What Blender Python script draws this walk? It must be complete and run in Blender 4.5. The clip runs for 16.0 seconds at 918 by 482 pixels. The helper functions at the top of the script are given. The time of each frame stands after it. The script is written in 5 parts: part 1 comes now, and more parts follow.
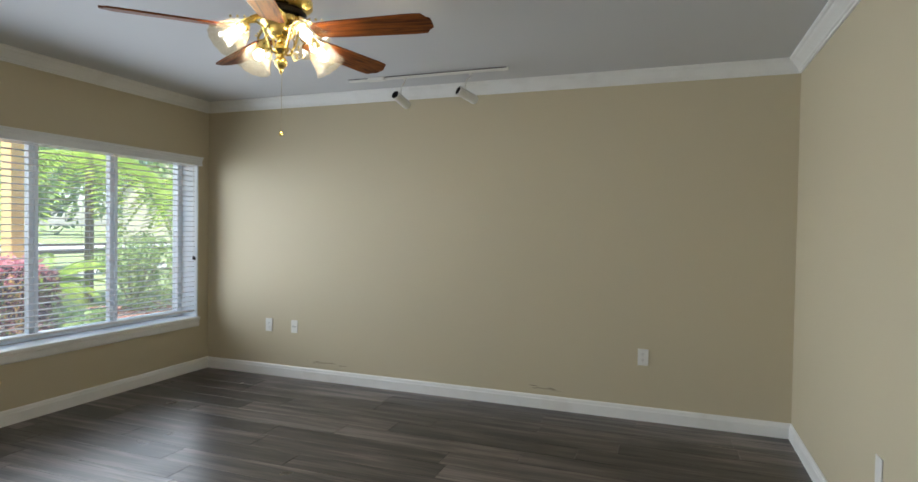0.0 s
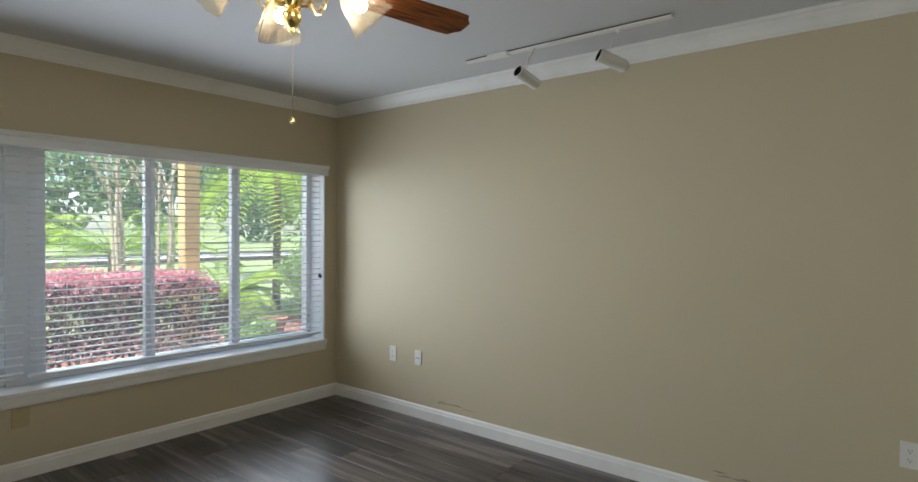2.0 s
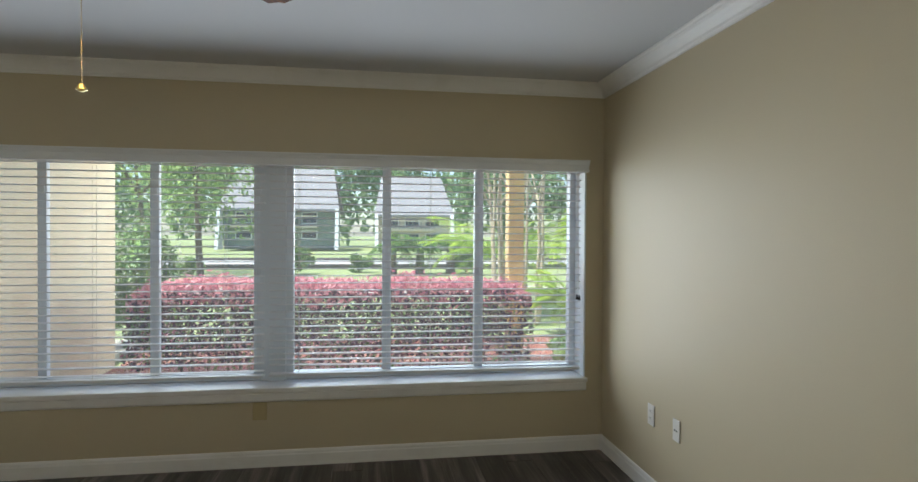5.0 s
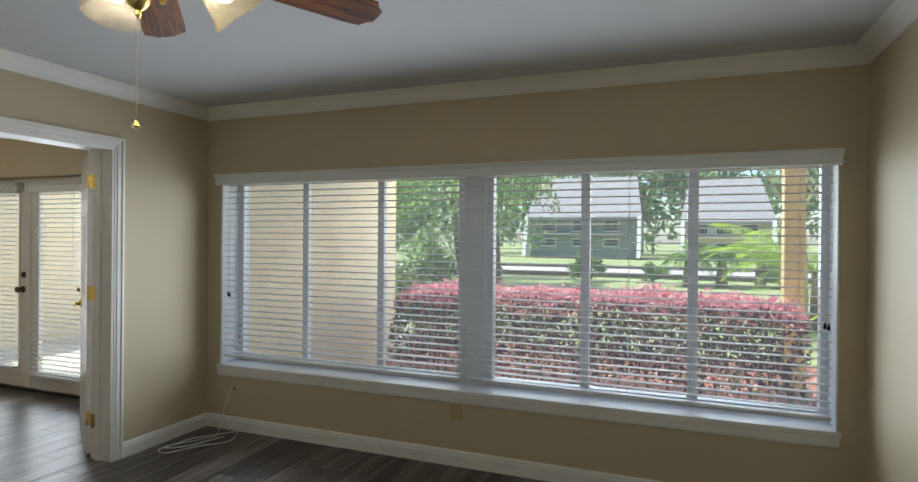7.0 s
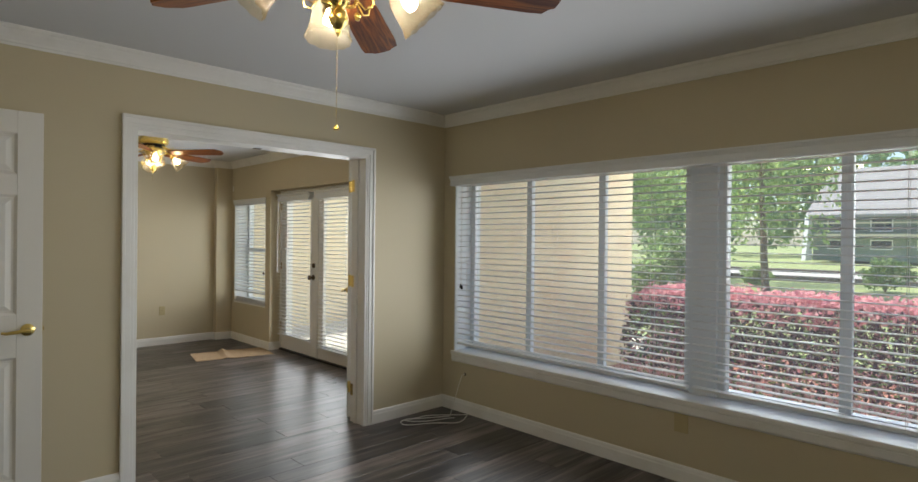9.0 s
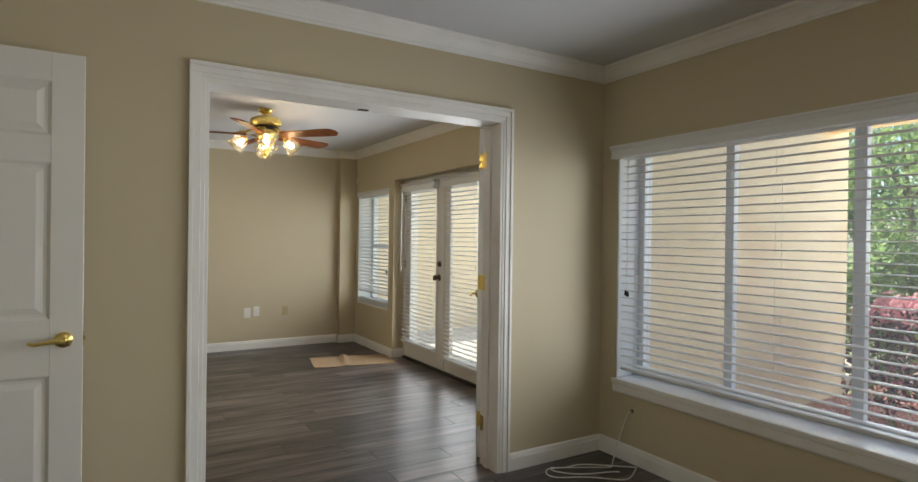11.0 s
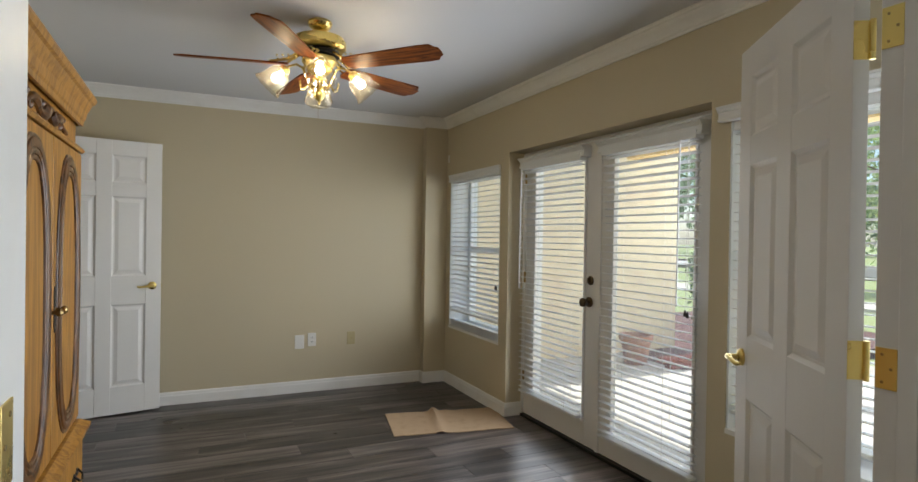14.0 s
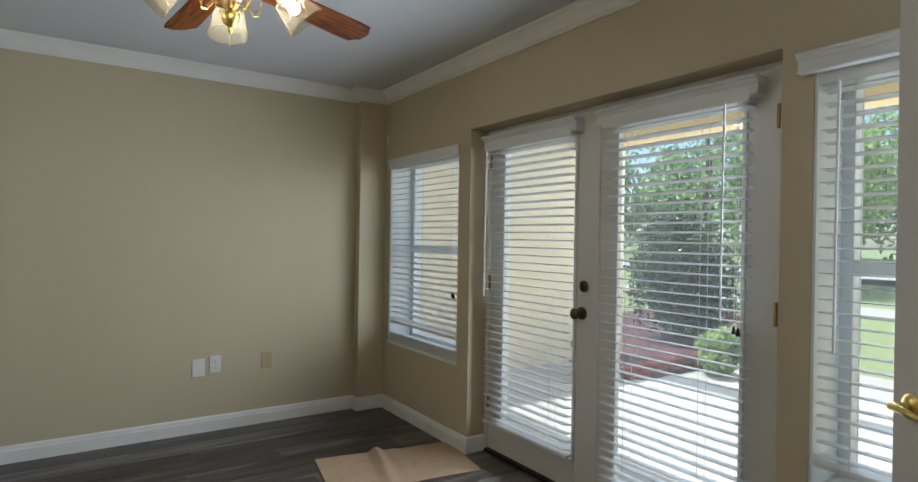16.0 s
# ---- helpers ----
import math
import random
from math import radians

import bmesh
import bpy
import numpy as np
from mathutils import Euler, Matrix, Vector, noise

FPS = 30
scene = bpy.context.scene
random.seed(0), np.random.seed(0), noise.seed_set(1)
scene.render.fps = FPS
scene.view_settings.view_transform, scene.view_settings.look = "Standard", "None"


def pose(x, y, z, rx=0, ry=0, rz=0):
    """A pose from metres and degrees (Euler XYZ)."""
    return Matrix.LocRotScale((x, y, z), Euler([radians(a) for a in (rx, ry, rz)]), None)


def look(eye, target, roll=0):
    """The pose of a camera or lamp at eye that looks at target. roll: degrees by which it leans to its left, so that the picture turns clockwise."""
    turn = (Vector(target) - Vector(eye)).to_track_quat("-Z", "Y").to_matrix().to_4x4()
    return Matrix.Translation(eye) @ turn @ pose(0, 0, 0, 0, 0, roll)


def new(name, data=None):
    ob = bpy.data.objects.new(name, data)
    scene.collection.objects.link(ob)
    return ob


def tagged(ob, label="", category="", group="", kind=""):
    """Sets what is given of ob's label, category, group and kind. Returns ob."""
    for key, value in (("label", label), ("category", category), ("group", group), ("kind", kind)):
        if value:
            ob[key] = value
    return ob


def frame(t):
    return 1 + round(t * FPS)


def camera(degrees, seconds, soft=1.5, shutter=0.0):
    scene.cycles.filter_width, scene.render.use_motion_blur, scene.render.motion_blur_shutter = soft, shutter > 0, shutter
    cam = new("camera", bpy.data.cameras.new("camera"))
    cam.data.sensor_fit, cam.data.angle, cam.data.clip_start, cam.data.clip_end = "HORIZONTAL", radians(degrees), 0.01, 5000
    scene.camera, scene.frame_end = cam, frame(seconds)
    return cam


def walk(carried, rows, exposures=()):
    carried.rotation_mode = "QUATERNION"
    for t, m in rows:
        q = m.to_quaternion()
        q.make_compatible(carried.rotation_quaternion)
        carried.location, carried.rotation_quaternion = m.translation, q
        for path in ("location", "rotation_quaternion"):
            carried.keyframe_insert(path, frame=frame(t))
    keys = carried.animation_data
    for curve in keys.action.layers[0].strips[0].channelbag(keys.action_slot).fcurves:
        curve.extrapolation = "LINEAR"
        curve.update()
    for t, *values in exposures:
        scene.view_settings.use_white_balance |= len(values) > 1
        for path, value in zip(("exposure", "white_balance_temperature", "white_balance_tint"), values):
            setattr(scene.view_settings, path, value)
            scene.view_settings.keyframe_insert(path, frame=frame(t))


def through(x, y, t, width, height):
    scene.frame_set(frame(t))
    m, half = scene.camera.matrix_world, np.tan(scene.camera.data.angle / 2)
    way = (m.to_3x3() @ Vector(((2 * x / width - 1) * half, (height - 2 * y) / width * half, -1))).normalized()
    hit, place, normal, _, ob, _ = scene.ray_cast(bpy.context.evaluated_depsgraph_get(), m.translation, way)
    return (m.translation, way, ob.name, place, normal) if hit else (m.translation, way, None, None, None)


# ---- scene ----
cam = camera(77.0, 16.0)
PATH = [
    (0, (0.566, 0.657, 1.34), (-0.123, 2.534, 1.296), 0.9),
    (0.5, (0.505, 0.911, 1.349), (-0.298, 2.743, 1.305), 0.7),
    (1, (0.489, 1.168, 1.379), (-0.464, 2.926, 1.339), 0.7),
    (1.5, (0.457, 1.454, 1.391), (-0.648, 3.121, 1.358), 0.6),
    (2, (0.448, 1.739, 1.412), (-0.815, 3.29, 1.378), 0.4),
    (2.5, (0.444, 2.03, 1.402), (-0.962, 3.452, 1.382), 0.6),
    (3, (0.409, 2.333, 1.435), (-1.161, 3.57, 1.398), 0.3),
    (5.5, (0.171, 3.592, 1.458), (-1.829, 3.631, 1.444), 0.5),
    (6, (0.135, 3.808, 1.464), (-1.851, 3.575, 1.456), 0.5),
    (6.5, (0.08, 3.969, 1.464), (-1.858, 3.472, 1.457), 0.5),
    (7, (-0.02, 4.053, 1.466), (-1.883, 3.325, 1.461), 0.5),
    (7.5, (-0.094, 4.098, 1.459), (-1.849, 3.139, 1.458), 0.5),
    (8, (-0.125, 4.142, 1.457), (-1.758, 2.987, 1.455), 0.6),
    (8.5, (-0.146, 4.19, 1.444), (-1.645, 2.865, 1.441), 0.6),
    (9, (-0.163, 4.227, 1.429), (-1.553, 2.788, 1.421), 0.6),
    (11.5, (-0.896, 2.939, 1.349), (-1.865, 1.189, 1.339), 0.7),
    (12, (-0.992, 2.556, 1.358), (-1.911, 0.78, 1.344), 0.7),
    (12.5, (-1.15, 2.2, 1.333), (-2.037, 0.407, 1.322), 0.9),
    (13, (-1.243, 1.824, 1.362), (-2.113, 0.023, 1.348), 0.8),
    (13.5, (-1.277, 1.488, 1.369), (-2.127, -0.323, 1.355), 0.9),
    (14, (-1.316, 1.179, 1.361), (-2.157, -0.635, 1.347), 0.9),
    (14.5, (-1.374, 0.88, 1.345), (-2.232, -0.926, 1.336), 0.9),
    (15, (-1.429, 0.661, 1.341), (-2.333, -1.123, 1.33), 1.0),
    (15.5, (-1.443, 0.45, 1.332), (-2.443, -1.282, 1.324), 0.9),
    (16, (-1.456, 0.281, 1.328), (-2.57, -1.38, 1.321), 0.9),
]
walk(cam, [(t, look(eye, target, roll)) for t, eye, target, roll in PATH],
     [(0, 1.15, 5950, 9), (1.5, 1.05, 5950, 9), (3, 0.93, 6000, 9), (5.5, 0.74, 6050, 8), (7.5, 0.65, 6200, 9), (9, 0.67, 6500, 10), (11.5, 0.7, 6550, 12), (12.5, 0.66, 6550, 14), (13.5, 0.57, 6450, 14), (14.5, 0.52, 5950, 8), (16, 0.4, 5750, 8)])

# ---- light ----
SUN_DIR = Vector((0.06, -0.37, 0.95)).normalized()
world = bpy.data.worlds.new("sky")
scene.world = world
world.use_nodes = True
wn = world.node_tree.nodes
sky = wn.new("ShaderNodeTexSky")
sky.sky_type = "NISHITA"
sky.sun_disc = False
sky.sun_elevation = math.asin(SUN_DIR.z)
sky.sun_rotation = math.atan2(SUN_DIR.x, SUN_DIR.y)
wn["Background"].inputs["Strength"].default_value = 0.15
world.node_tree.links.new(sky.outputs[0], wn["Background"].inputs["Color"])
sun_data = bpy.data.lights.new("sun", "SUN")
sun_data.energy, sun_data.angle, sun_data.color = 5.0, radians(0.5), (1.0, 0.95, 0.87)
new("sun", sun_data).matrix_world = look(SUN_DIR * 60, (0, 0, 0))


def area_lamp(name, x, y0, y1, z0, z1, watts, spread=143):
    """Area lamp standing in for skylight, mostly in a glazed opening inside its blind."""
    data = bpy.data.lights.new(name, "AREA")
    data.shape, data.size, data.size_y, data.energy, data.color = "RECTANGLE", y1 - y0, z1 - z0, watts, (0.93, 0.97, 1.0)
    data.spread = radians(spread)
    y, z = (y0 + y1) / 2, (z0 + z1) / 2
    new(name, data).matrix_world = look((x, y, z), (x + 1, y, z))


area_lamp("window_daylight", -3.477, 0.76, 4.76, 0.53, 1.855, 21)
area_lamp("small_window_daylight", -3.503, -3.70, -2.81, 0.60, 1.86, 3.5)
area_lamp("side_window_daylight", -3.503, -0.63, 0.23, 0.56, 1.88, 5)
area_lamp("door_daylight", -3.572, -2.58, -1.88, 0.18, 1.87, 8)
area_lamp("door_daylight", -3.572, -1.64, -0.94, 0.18, 1.87, 10)
# Unseen fill lamp added west of the porch to lift stucco, frames and blinds.
area_lamp("porch_fill_lamp", -7.60, -5.0, 6.4, 0.95, 2.95, 190, 180)

# ---- mesh helpers ----
def empty(name, label="", category="", group="", kind="", at=(0, 0, 0), turn=0.0):
    ob = new(name)
    ob.matrix_world = pose(*at, 0, 0, turn)
    return tagged(ob, label, category, group, kind)


def finish(name, bm, material, smooth=False):
    me = bpy.data.meshes.new(name)
    bm.normal_update()
    bm.to_mesh(me)
    bm.free()
    me.materials.append(material)
    if smooth:
        me.shade_smooth()
        me.set_sharp_from_angle(angle=radians(38))
    return me


def part(name, bm, material, parent, label="", smooth=False):
    ob = new(name, finish(name, bm, material, smooth))
    ob.parent = parent
    return tagged(ob, label)


def thing(name, bm, material, label="", category="", group="", kind="", smooth=False):
    return tagged(new(name, finish(name, bm, material, smooth)), label, category, group, kind)


def box(bm, x0, x1, y0, y1, z0, z1, bevel=0.0, m=None):
    mat = Matrix.Translation(((x0 + x1) / 2, (y0 + y1) / 2, (z0 + z1) / 2)) @ Matrix.Diagonal((abs(x1 - x0), abs(y1 - y0), abs(z1 - z0), 1))
    verts = bmesh.ops.create_cube(bm, size=1, matrix=(m @ mat) if m else mat)["verts"]
    if bevel:
        edges = list({e for v in verts for e in v.link_edges})
        bmesh.ops.bevel(bm, geom=edges, offset=bevel, segments=2, profile=0.5, affect="EDGES")


def boxed(*args, **kw):
    bm = bmesh.new()
    box(bm, *args, **kw)
    return bm


def lathe(bm, prof, segs=24, m=None, ruffle=0.0, lobes=0):
    """Turns (radius, height) pairs about z; ruffle waves the last rings."""
    rings = []
    for k, (r, z) in enumerate(prof):
        ring = []
        for s in range(segs):
            a = 2 * math.pi * s / segs
            rr = r
            zz = z
            if ruffle:
                f = (k / (len(prof) - 1)) ** 2
                rr += ruffle * f * math.cos(lobes * a)
                zz += 0.6 * ruffle * f * math.cos(lobes * a + 1.0)
            v = Vector((rr * math.cos(a), rr * math.sin(a), zz))
            ring.append(bm.verts.new(m @ v if m else v))
        rings.append(ring)
    for a, b in zip(rings, rings[1:]):
        for s in range(segs):
            bm.faces.new((a[s], a[(s + 1) % segs], b[(s + 1) % segs], b[s]))
    return rings


def lathed(prof, segs=24, m=None, caps=True):
    bm = bmesh.new()
    rings = lathe(bm, prof, segs, m)
    if caps:
        bm.faces.new(rings[0])
        bm.faces.new(rings[-1])
        bmesh.ops.recalc_face_normals(bm, faces=bm.faces)
    return bm


def tube(bm, pts, radius, segs=8):
    pts = [Vector(p) for p in pts]
    radii = radius if isinstance(radius, (list, tuple)) else [radius] * len(pts)
    rings = []
    for k, p in enumerate(pts):
        d = (pts[min(k + 1, len(pts) - 1)] - pts[max(k - 1, 0)]).normalized()
        u = d.cross(Vector((0.31, 0.17, 0.93))).normalized()
        w = d.cross(u)
        rings.append([bm.verts.new(p + radii[k] * (math.cos(2 * math.pi * s / segs) * u + math.sin(2 * math.pi * s / segs) * w)) for s in range(segs)])
    for a, b in zip(rings, rings[1:]):
        for s in range(segs):
            bm.faces.new((a[s], a[(s + 1) % segs], b[(s + 1) % segs], b[s]))
    bm.faces.new(rings[0][::-1])
    bm.faces.new(rings[-1])


def tubed(pts, radius, segs=8):
    bm = bmesh.new()
    tube(bm, pts, radius, segs)
    return bm


def sweep(bm, prof, p0, p1, inward, m0=1, m1=1, z=0.0):
    """Runs a moulding profile of (out, up) pairs along a wall; m0, m1: 1 inside corner, -1 outside, 0 butt."""
    p0, p1, n = Vector(p0), Vector(p1), Vector(inward)
    d = (p1 - p0).normalized()
    ends = []
    for p, s in ((p0, m0), (p1, -m1)):
        ends.append([bm.verts.new((*(p + n * u + d * u * s), z + v)) for u, v in prof])
    for k in range(len(prof) - 1):
        bm.faces.new((ends[0][k], ends[1][k], ends[1][k + 1], ends[0][k + 1]))
    bm.faces.new(ends[0])
    bm.faces.new(ends[1][::-1])
    bmesh.ops.recalc_face_normals(bm, faces=bm.faces)


def wall_cells(bm, axis, u0, u1, t0, t1, z0, z1, holes=()):
    """A wall along axis 'x' or 'y' between thicknesses t0 and t1, with real holes (ua, ub, za, zb)."""
    cuts = sorted({u0, u1, *[c for h in holes for c in h[:2] if u0 < c < u1]})
    for a, b in zip(cuts, cuts[1:]):
        zs = [z0]
        inside = sorted(h[2:] for h in holes if h[0] <= a + 1e-6 and h[1] >= b - 1e-6)
        for za, zb in inside:
            zs += [za, zb]
        zs.append(z1)
        for c, d in zip(zs[::2], zs[1::2]):
            if d - c > 1e-4:
                box(bm, *((a, b, t0, t1) if axis == "x" else (t0, t1, a, b)), c, d)


# ---- materials ----
def nodes(name):
    m = bpy.data.materials.new(name)
    m.use_nodes = True
    return m, m.node_tree.nodes, m.node_tree.links, m.node_tree.nodes["Principled BSDF"]


def paint(name, colour, rough=0.6, vary=0.06, grain=60.0, bump=0.15, metal=0.0, blotch=1.5, spec=0.4, dirt=None, dirt_amount=0.0):
    """A surface with fine grain, broad unevenness and relief; dirt: a second colour in soft stains."""
    m, n, l, b = nodes(name)
    tc = n.new("ShaderNodeTexCoord")
    big, small = n.new("ShaderNodeTexNoise"), n.new("ShaderNodeTexNoise")
    big.inputs["Scale"].default_value, small.inputs["Scale"].default_value = blotch, grain
    big.inputs["Detail"].default_value, small.inputs["Detail"].default_value = 5, 4
    ramp = n.new("ShaderNodeMix")
    ramp.data_type = "RGBA"
    lo = [c * (1 - vary) for c in colour]
    hi = [min(1, c * (1 + vary)) for c in colour]
    add = n.new("ShaderNodeMath")
    add.operation = "MULTIPLY_ADD"
    add.inputs[1].default_value = 0.3
    for t in (big, small):
        l.new(tc.outputs["Object"], t.inputs["Vector"])
    l.new(small.outputs["Fac"], add.inputs[0])
    sc = n.new("ShaderNodeMath")
    sc.operation = "MULTIPLY"
    sc.inputs[1].default_value = 0.7
    l.new(big.outputs["Fac"], sc.inputs[0])
    l.new(sc.outputs[0], add.inputs[2])
    l.new(add.outputs[0], ramp.inputs["Factor"])
    ramp.inputs["A"].default_value, ramp.inputs["B"].default_value = (*lo, 1), (*hi, 1)
    out = ramp.outputs["Result"]
    if dirt:
        d = n.new("ShaderNodeTexNoise")
        d.inputs["Scale"].default_value, d.inputs["Detail"].default_value = blotch * 2.3, 8
        l.new(tc.outputs["Object"], d.inputs["Vector"])
        mr = n.new("ShaderNodeMapRange")
        mr.inputs["From Min"].default_value, mr.inputs["From Max"].default_value, mr.inputs["To Max"].default_value = 0.52, 0.75, dirt_amount
        l.new(d.outputs["Fac"], mr.inputs["Value"])
        mx = n.new("ShaderNodeMix")
        mx.data_type = "RGBA"
        l.new(mr.outputs[0], mx.inputs["Factor"])
        l.new(out, mx.inputs["A"])
        mx.inputs["B"].default_value = (*dirt, 1)
        out = mx.outputs["Result"]
    l.new(out, b.inputs["Base Color"])
    rr = n.new("ShaderNodeMapRange")
    rr.inputs["To Min"].default_value, rr.inputs["To Max"].default_value = max(0.02, rough - 0.08), min(1, rough + 0.08)
    l.new(big.outputs["Fac"], rr.inputs["Value"])
    l.new(rr.outputs[0], b.inputs["Roughness"])
    b.inputs["Metallic"].default_value = metal
    b.inputs["Specular IOR Level"].default_value = spec
    if bump:
        bp = n.new("ShaderNodeBump")
        bp.inputs["Strength"].default_value, bp.inputs["Distance"].default_value = bump, 0.002
        l.new(small.outputs["Fac"], bp.inputs["Height"])
        l.new(bp.outputs[0], b.inputs["Normal"])
    return m


def timber(name, dark, light, rough=0.35, along="X", scale=7.0, coat=0.3, spec=0.4):
    """Wood whose rings run along one axis of the object."""
    m, n, l, b = nodes(name)
    tc, mp = n.new("ShaderNodeTexCoord"), n.new("ShaderNodeMapping")
    s = [scale * 3.0] * 3
    s["XYZ".index(along)] = scale * 0.22
    mp.inputs["Scale"].default_value = s
    info = n.new("ShaderNodeObjectInfo")
    off = n.new("ShaderNodeVectorMath")
    off.operation = "MULTIPLY_ADD"
    off.inputs[0].default_value = (17.0, 31.0, 11.0)
    l.new(info.outputs["Random"], off.inputs[1])
    l.new(tc.outputs["Object"], off.inputs[2])
    l.new(off.outputs[0], mp.inputs["Vector"])
    a, g = n.new("ShaderNodeTexNoise"), n.new("ShaderNodeTexNoise")
    a.inputs["Scale"].default_value, a.inputs["Detail"].default_value, a.inputs["Distortion"].default_value = 1.0, 4, 0.7
    g.inputs["Scale"].default_value, g.inputs["Detail"].default_value = 9.0, 6
    l.new(mp.outputs[0], a.inputs["Vector"])
    l.new(mp.outputs[0], g.inputs["Vector"])
    w = n.new("ShaderNodeMath")
    w.operation = "MULTIPLY_ADD"
    w.inputs[1].default_value = 9.0
    l.new(a.outputs["Fac"], w.inputs[0])
    l.new(g.outputs["Fac"], w.inputs[2])
    fr = n.new("ShaderNodeMath")
    fr.operation = "PINGPONG"
    fr.inputs[1].default_value = 1.0
    l.new(w.outputs[0], fr.inputs[0])
    mx = n.new("ShaderNodeMix")
    mx.data_type = "RGBA"
    mx.inputs["A"].default_value, mx.inputs["B"].default_value = (*dark, 1), (*light, 1)
    l.new(fr.outputs[0], mx.inputs["Factor"])
    l.new(mx.outputs["Result"], b.inputs["Base Color"])
    b.inputs["Roughness"].default_value = rough
    b.inputs["Coat Weight"].default_value = coat
    b.inputs["Specular IOR Level"].default_value = spec
    b.inputs["Coat Roughness"].default_value = 0.15
    bp = n.new("ShaderNodeBump")
    bp.inputs["Strength"].default_value, bp.inputs["Distance"].default_value = 0.12, 0.001
    l.new(g.outputs["Fac"], bp.inputs["Height"])
    l.new(bp.outputs[0], b.inputs["Normal"])
    return m


def plank_material():
    """Dark grey-brown vinyl boards, each with its own tone and streaked grain along x."""
    m, n, l, b = nodes("vinyl_plank")
    tc, info = n.new("ShaderNodeTexCoord"), n.new("ShaderNodeObjectInfo")
    off = n.new("ShaderNodeVectorMath")
    off.operation = "MULTIPLY_ADD"
    off.inputs[0].default_value = (13.0, 29.0, 7.0)
    l.new(info.outputs["Random"], off.inputs[1])
    l.new(tc.outputs["Object"], off.inputs[2])
    mp, mp2 = n.new("ShaderNodeMapping"), n.new("ShaderNodeMapping")
    mp.inputs["Scale"].default_value, mp2.inputs["Scale"].default_value = (1.3, 16.0, 1.0), (3.0, 110.0, 1.0)
    streak, fine, cloud = n.new("ShaderNodeTexNoise"), n.new("ShaderNodeTexNoise"), n.new("ShaderNodeTexNoise")
    for t, mm, d in ((streak, mp, 6), (fine, mp2, 3)):
        l.new(off.outputs[0], mm.inputs["Vector"])
        l.new(mm.outputs[0], t.inputs["Vector"])
        t.inputs["Scale"].default_value, t.inputs["Detail"].default_value, t.inputs["Distortion"].default_value = 1.0, d, 0.4
    l.new(off.outputs[0], cloud.inputs["Vector"])
    cloud.inputs["Scale"].default_value, cloud.inputs["Detail"].default_value = 4.0, 3
    ramp = n.new("ShaderNodeValToRGB")
    ramp.color_ramp.elements[0].position, ramp.color_ramp.elements[1].position = 0.39, 0.64
    ramp.color_ramp.elements[0].color, ramp.color_ramp.elements[1].color = (0.020, 0.017, 0.016, 1), (0.205, 0.170, 0.153, 1)
    mid = ramp.color_ramp.elements.new(0.5)
    mid.color = (0.075, 0.062, 0.057, 1)
    mixn = n.new("ShaderNodeMath")
    mixn.operation = "MULTIPLY_ADD"
    mixn.inputs[1].default_value = 0.3
    l.new(fine.outputs["Fac"], mixn.inputs[0])
    half = n.new("ShaderNodeMath")
    half.operation = "MULTIPLY_ADD"
    half.inputs[1].default_value = 0.6
    l.new(streak.outputs["Fac"], half.inputs[0])
    tone = n.new("ShaderNodeMapRange")
    tone.inputs["To Min"].default_value, tone.inputs["To Max"].default_value = -0.03, 0.11
    l.new(info.outputs["Random"], tone.inputs["Value"])
    l.new(tone.outputs[0], half.inputs[2])
    l.new(half.outputs[0], mixn.inputs[2])
    l.new(mixn.outputs[0], ramp.inputs["Fac"])
    l.new(ramp.outputs["Color"], b.inputs["Base Color"])
    rr = n.new("ShaderNodeMapRange")
    rr.inputs["To Min"].default_value, rr.inputs["To Max"].default_value = 0.22, 0.42
    l.new(cloud.outputs["Fac"], rr.inputs["Value"])
    l.new(rr.outputs[0], b.inputs["Roughness"])
    bp = n.new("ShaderNodeBump")
    bp.inputs["Strength"].default_value, bp.inputs["Distance"].default_value = 0.18, 0.001
    l.new(mixn.outputs[0], bp.inputs["Height"])
    l.new(bp.outputs[0], b.inputs["Normal"])
    return m


def glass_material(name="window_glass", tint=(0.97, 0.99, 0.985)):
    m, n, l, b = nodes(name)
    tr, gl, fr, mx = n.new("ShaderNodeBsdfTransparent"), n.new("ShaderNodeBsdfGlossy"), n.new("ShaderNodeFresnel"), n.new("ShaderNodeMixShader")
    tr.inputs["Color"].default_value = (*tint, 1)
    gl.inputs["Roughness"].default_value = 0.02
    fr.inputs["IOR"].default_value = 1.45
    cap = n.new("ShaderNodeMath")
    cap.operation = "MINIMUM"
    cap.inputs[1].default_value = 0.09
    l.new(fr.outputs[0], cap.inputs[0])
    l.new(cap.outputs[0], mx.inputs["Fac"])
    l.new(tr.outputs[0], mx.inputs[1])
    l.new(gl.outputs[0], mx.inputs[2])
    # Translucent share paints a milky haze over the view through the pane.
    haze, haze_mix = n.new("ShaderNodeBsdfTranslucent"), n.new("ShaderNodeMixShader")
    haze.inputs["Color"].default_value = (0.9, 0.95, 1.0, 1)
    haze_mix.inputs["Fac"].default_value = 0.035
    l.new(mx.outputs[0], haze_mix.inputs[1])
    l.new(haze.outputs[0], haze_mix.inputs[2])
    l.new(haze_mix.outputs[0], n["Material Output"].inputs["Surface"])
    return m


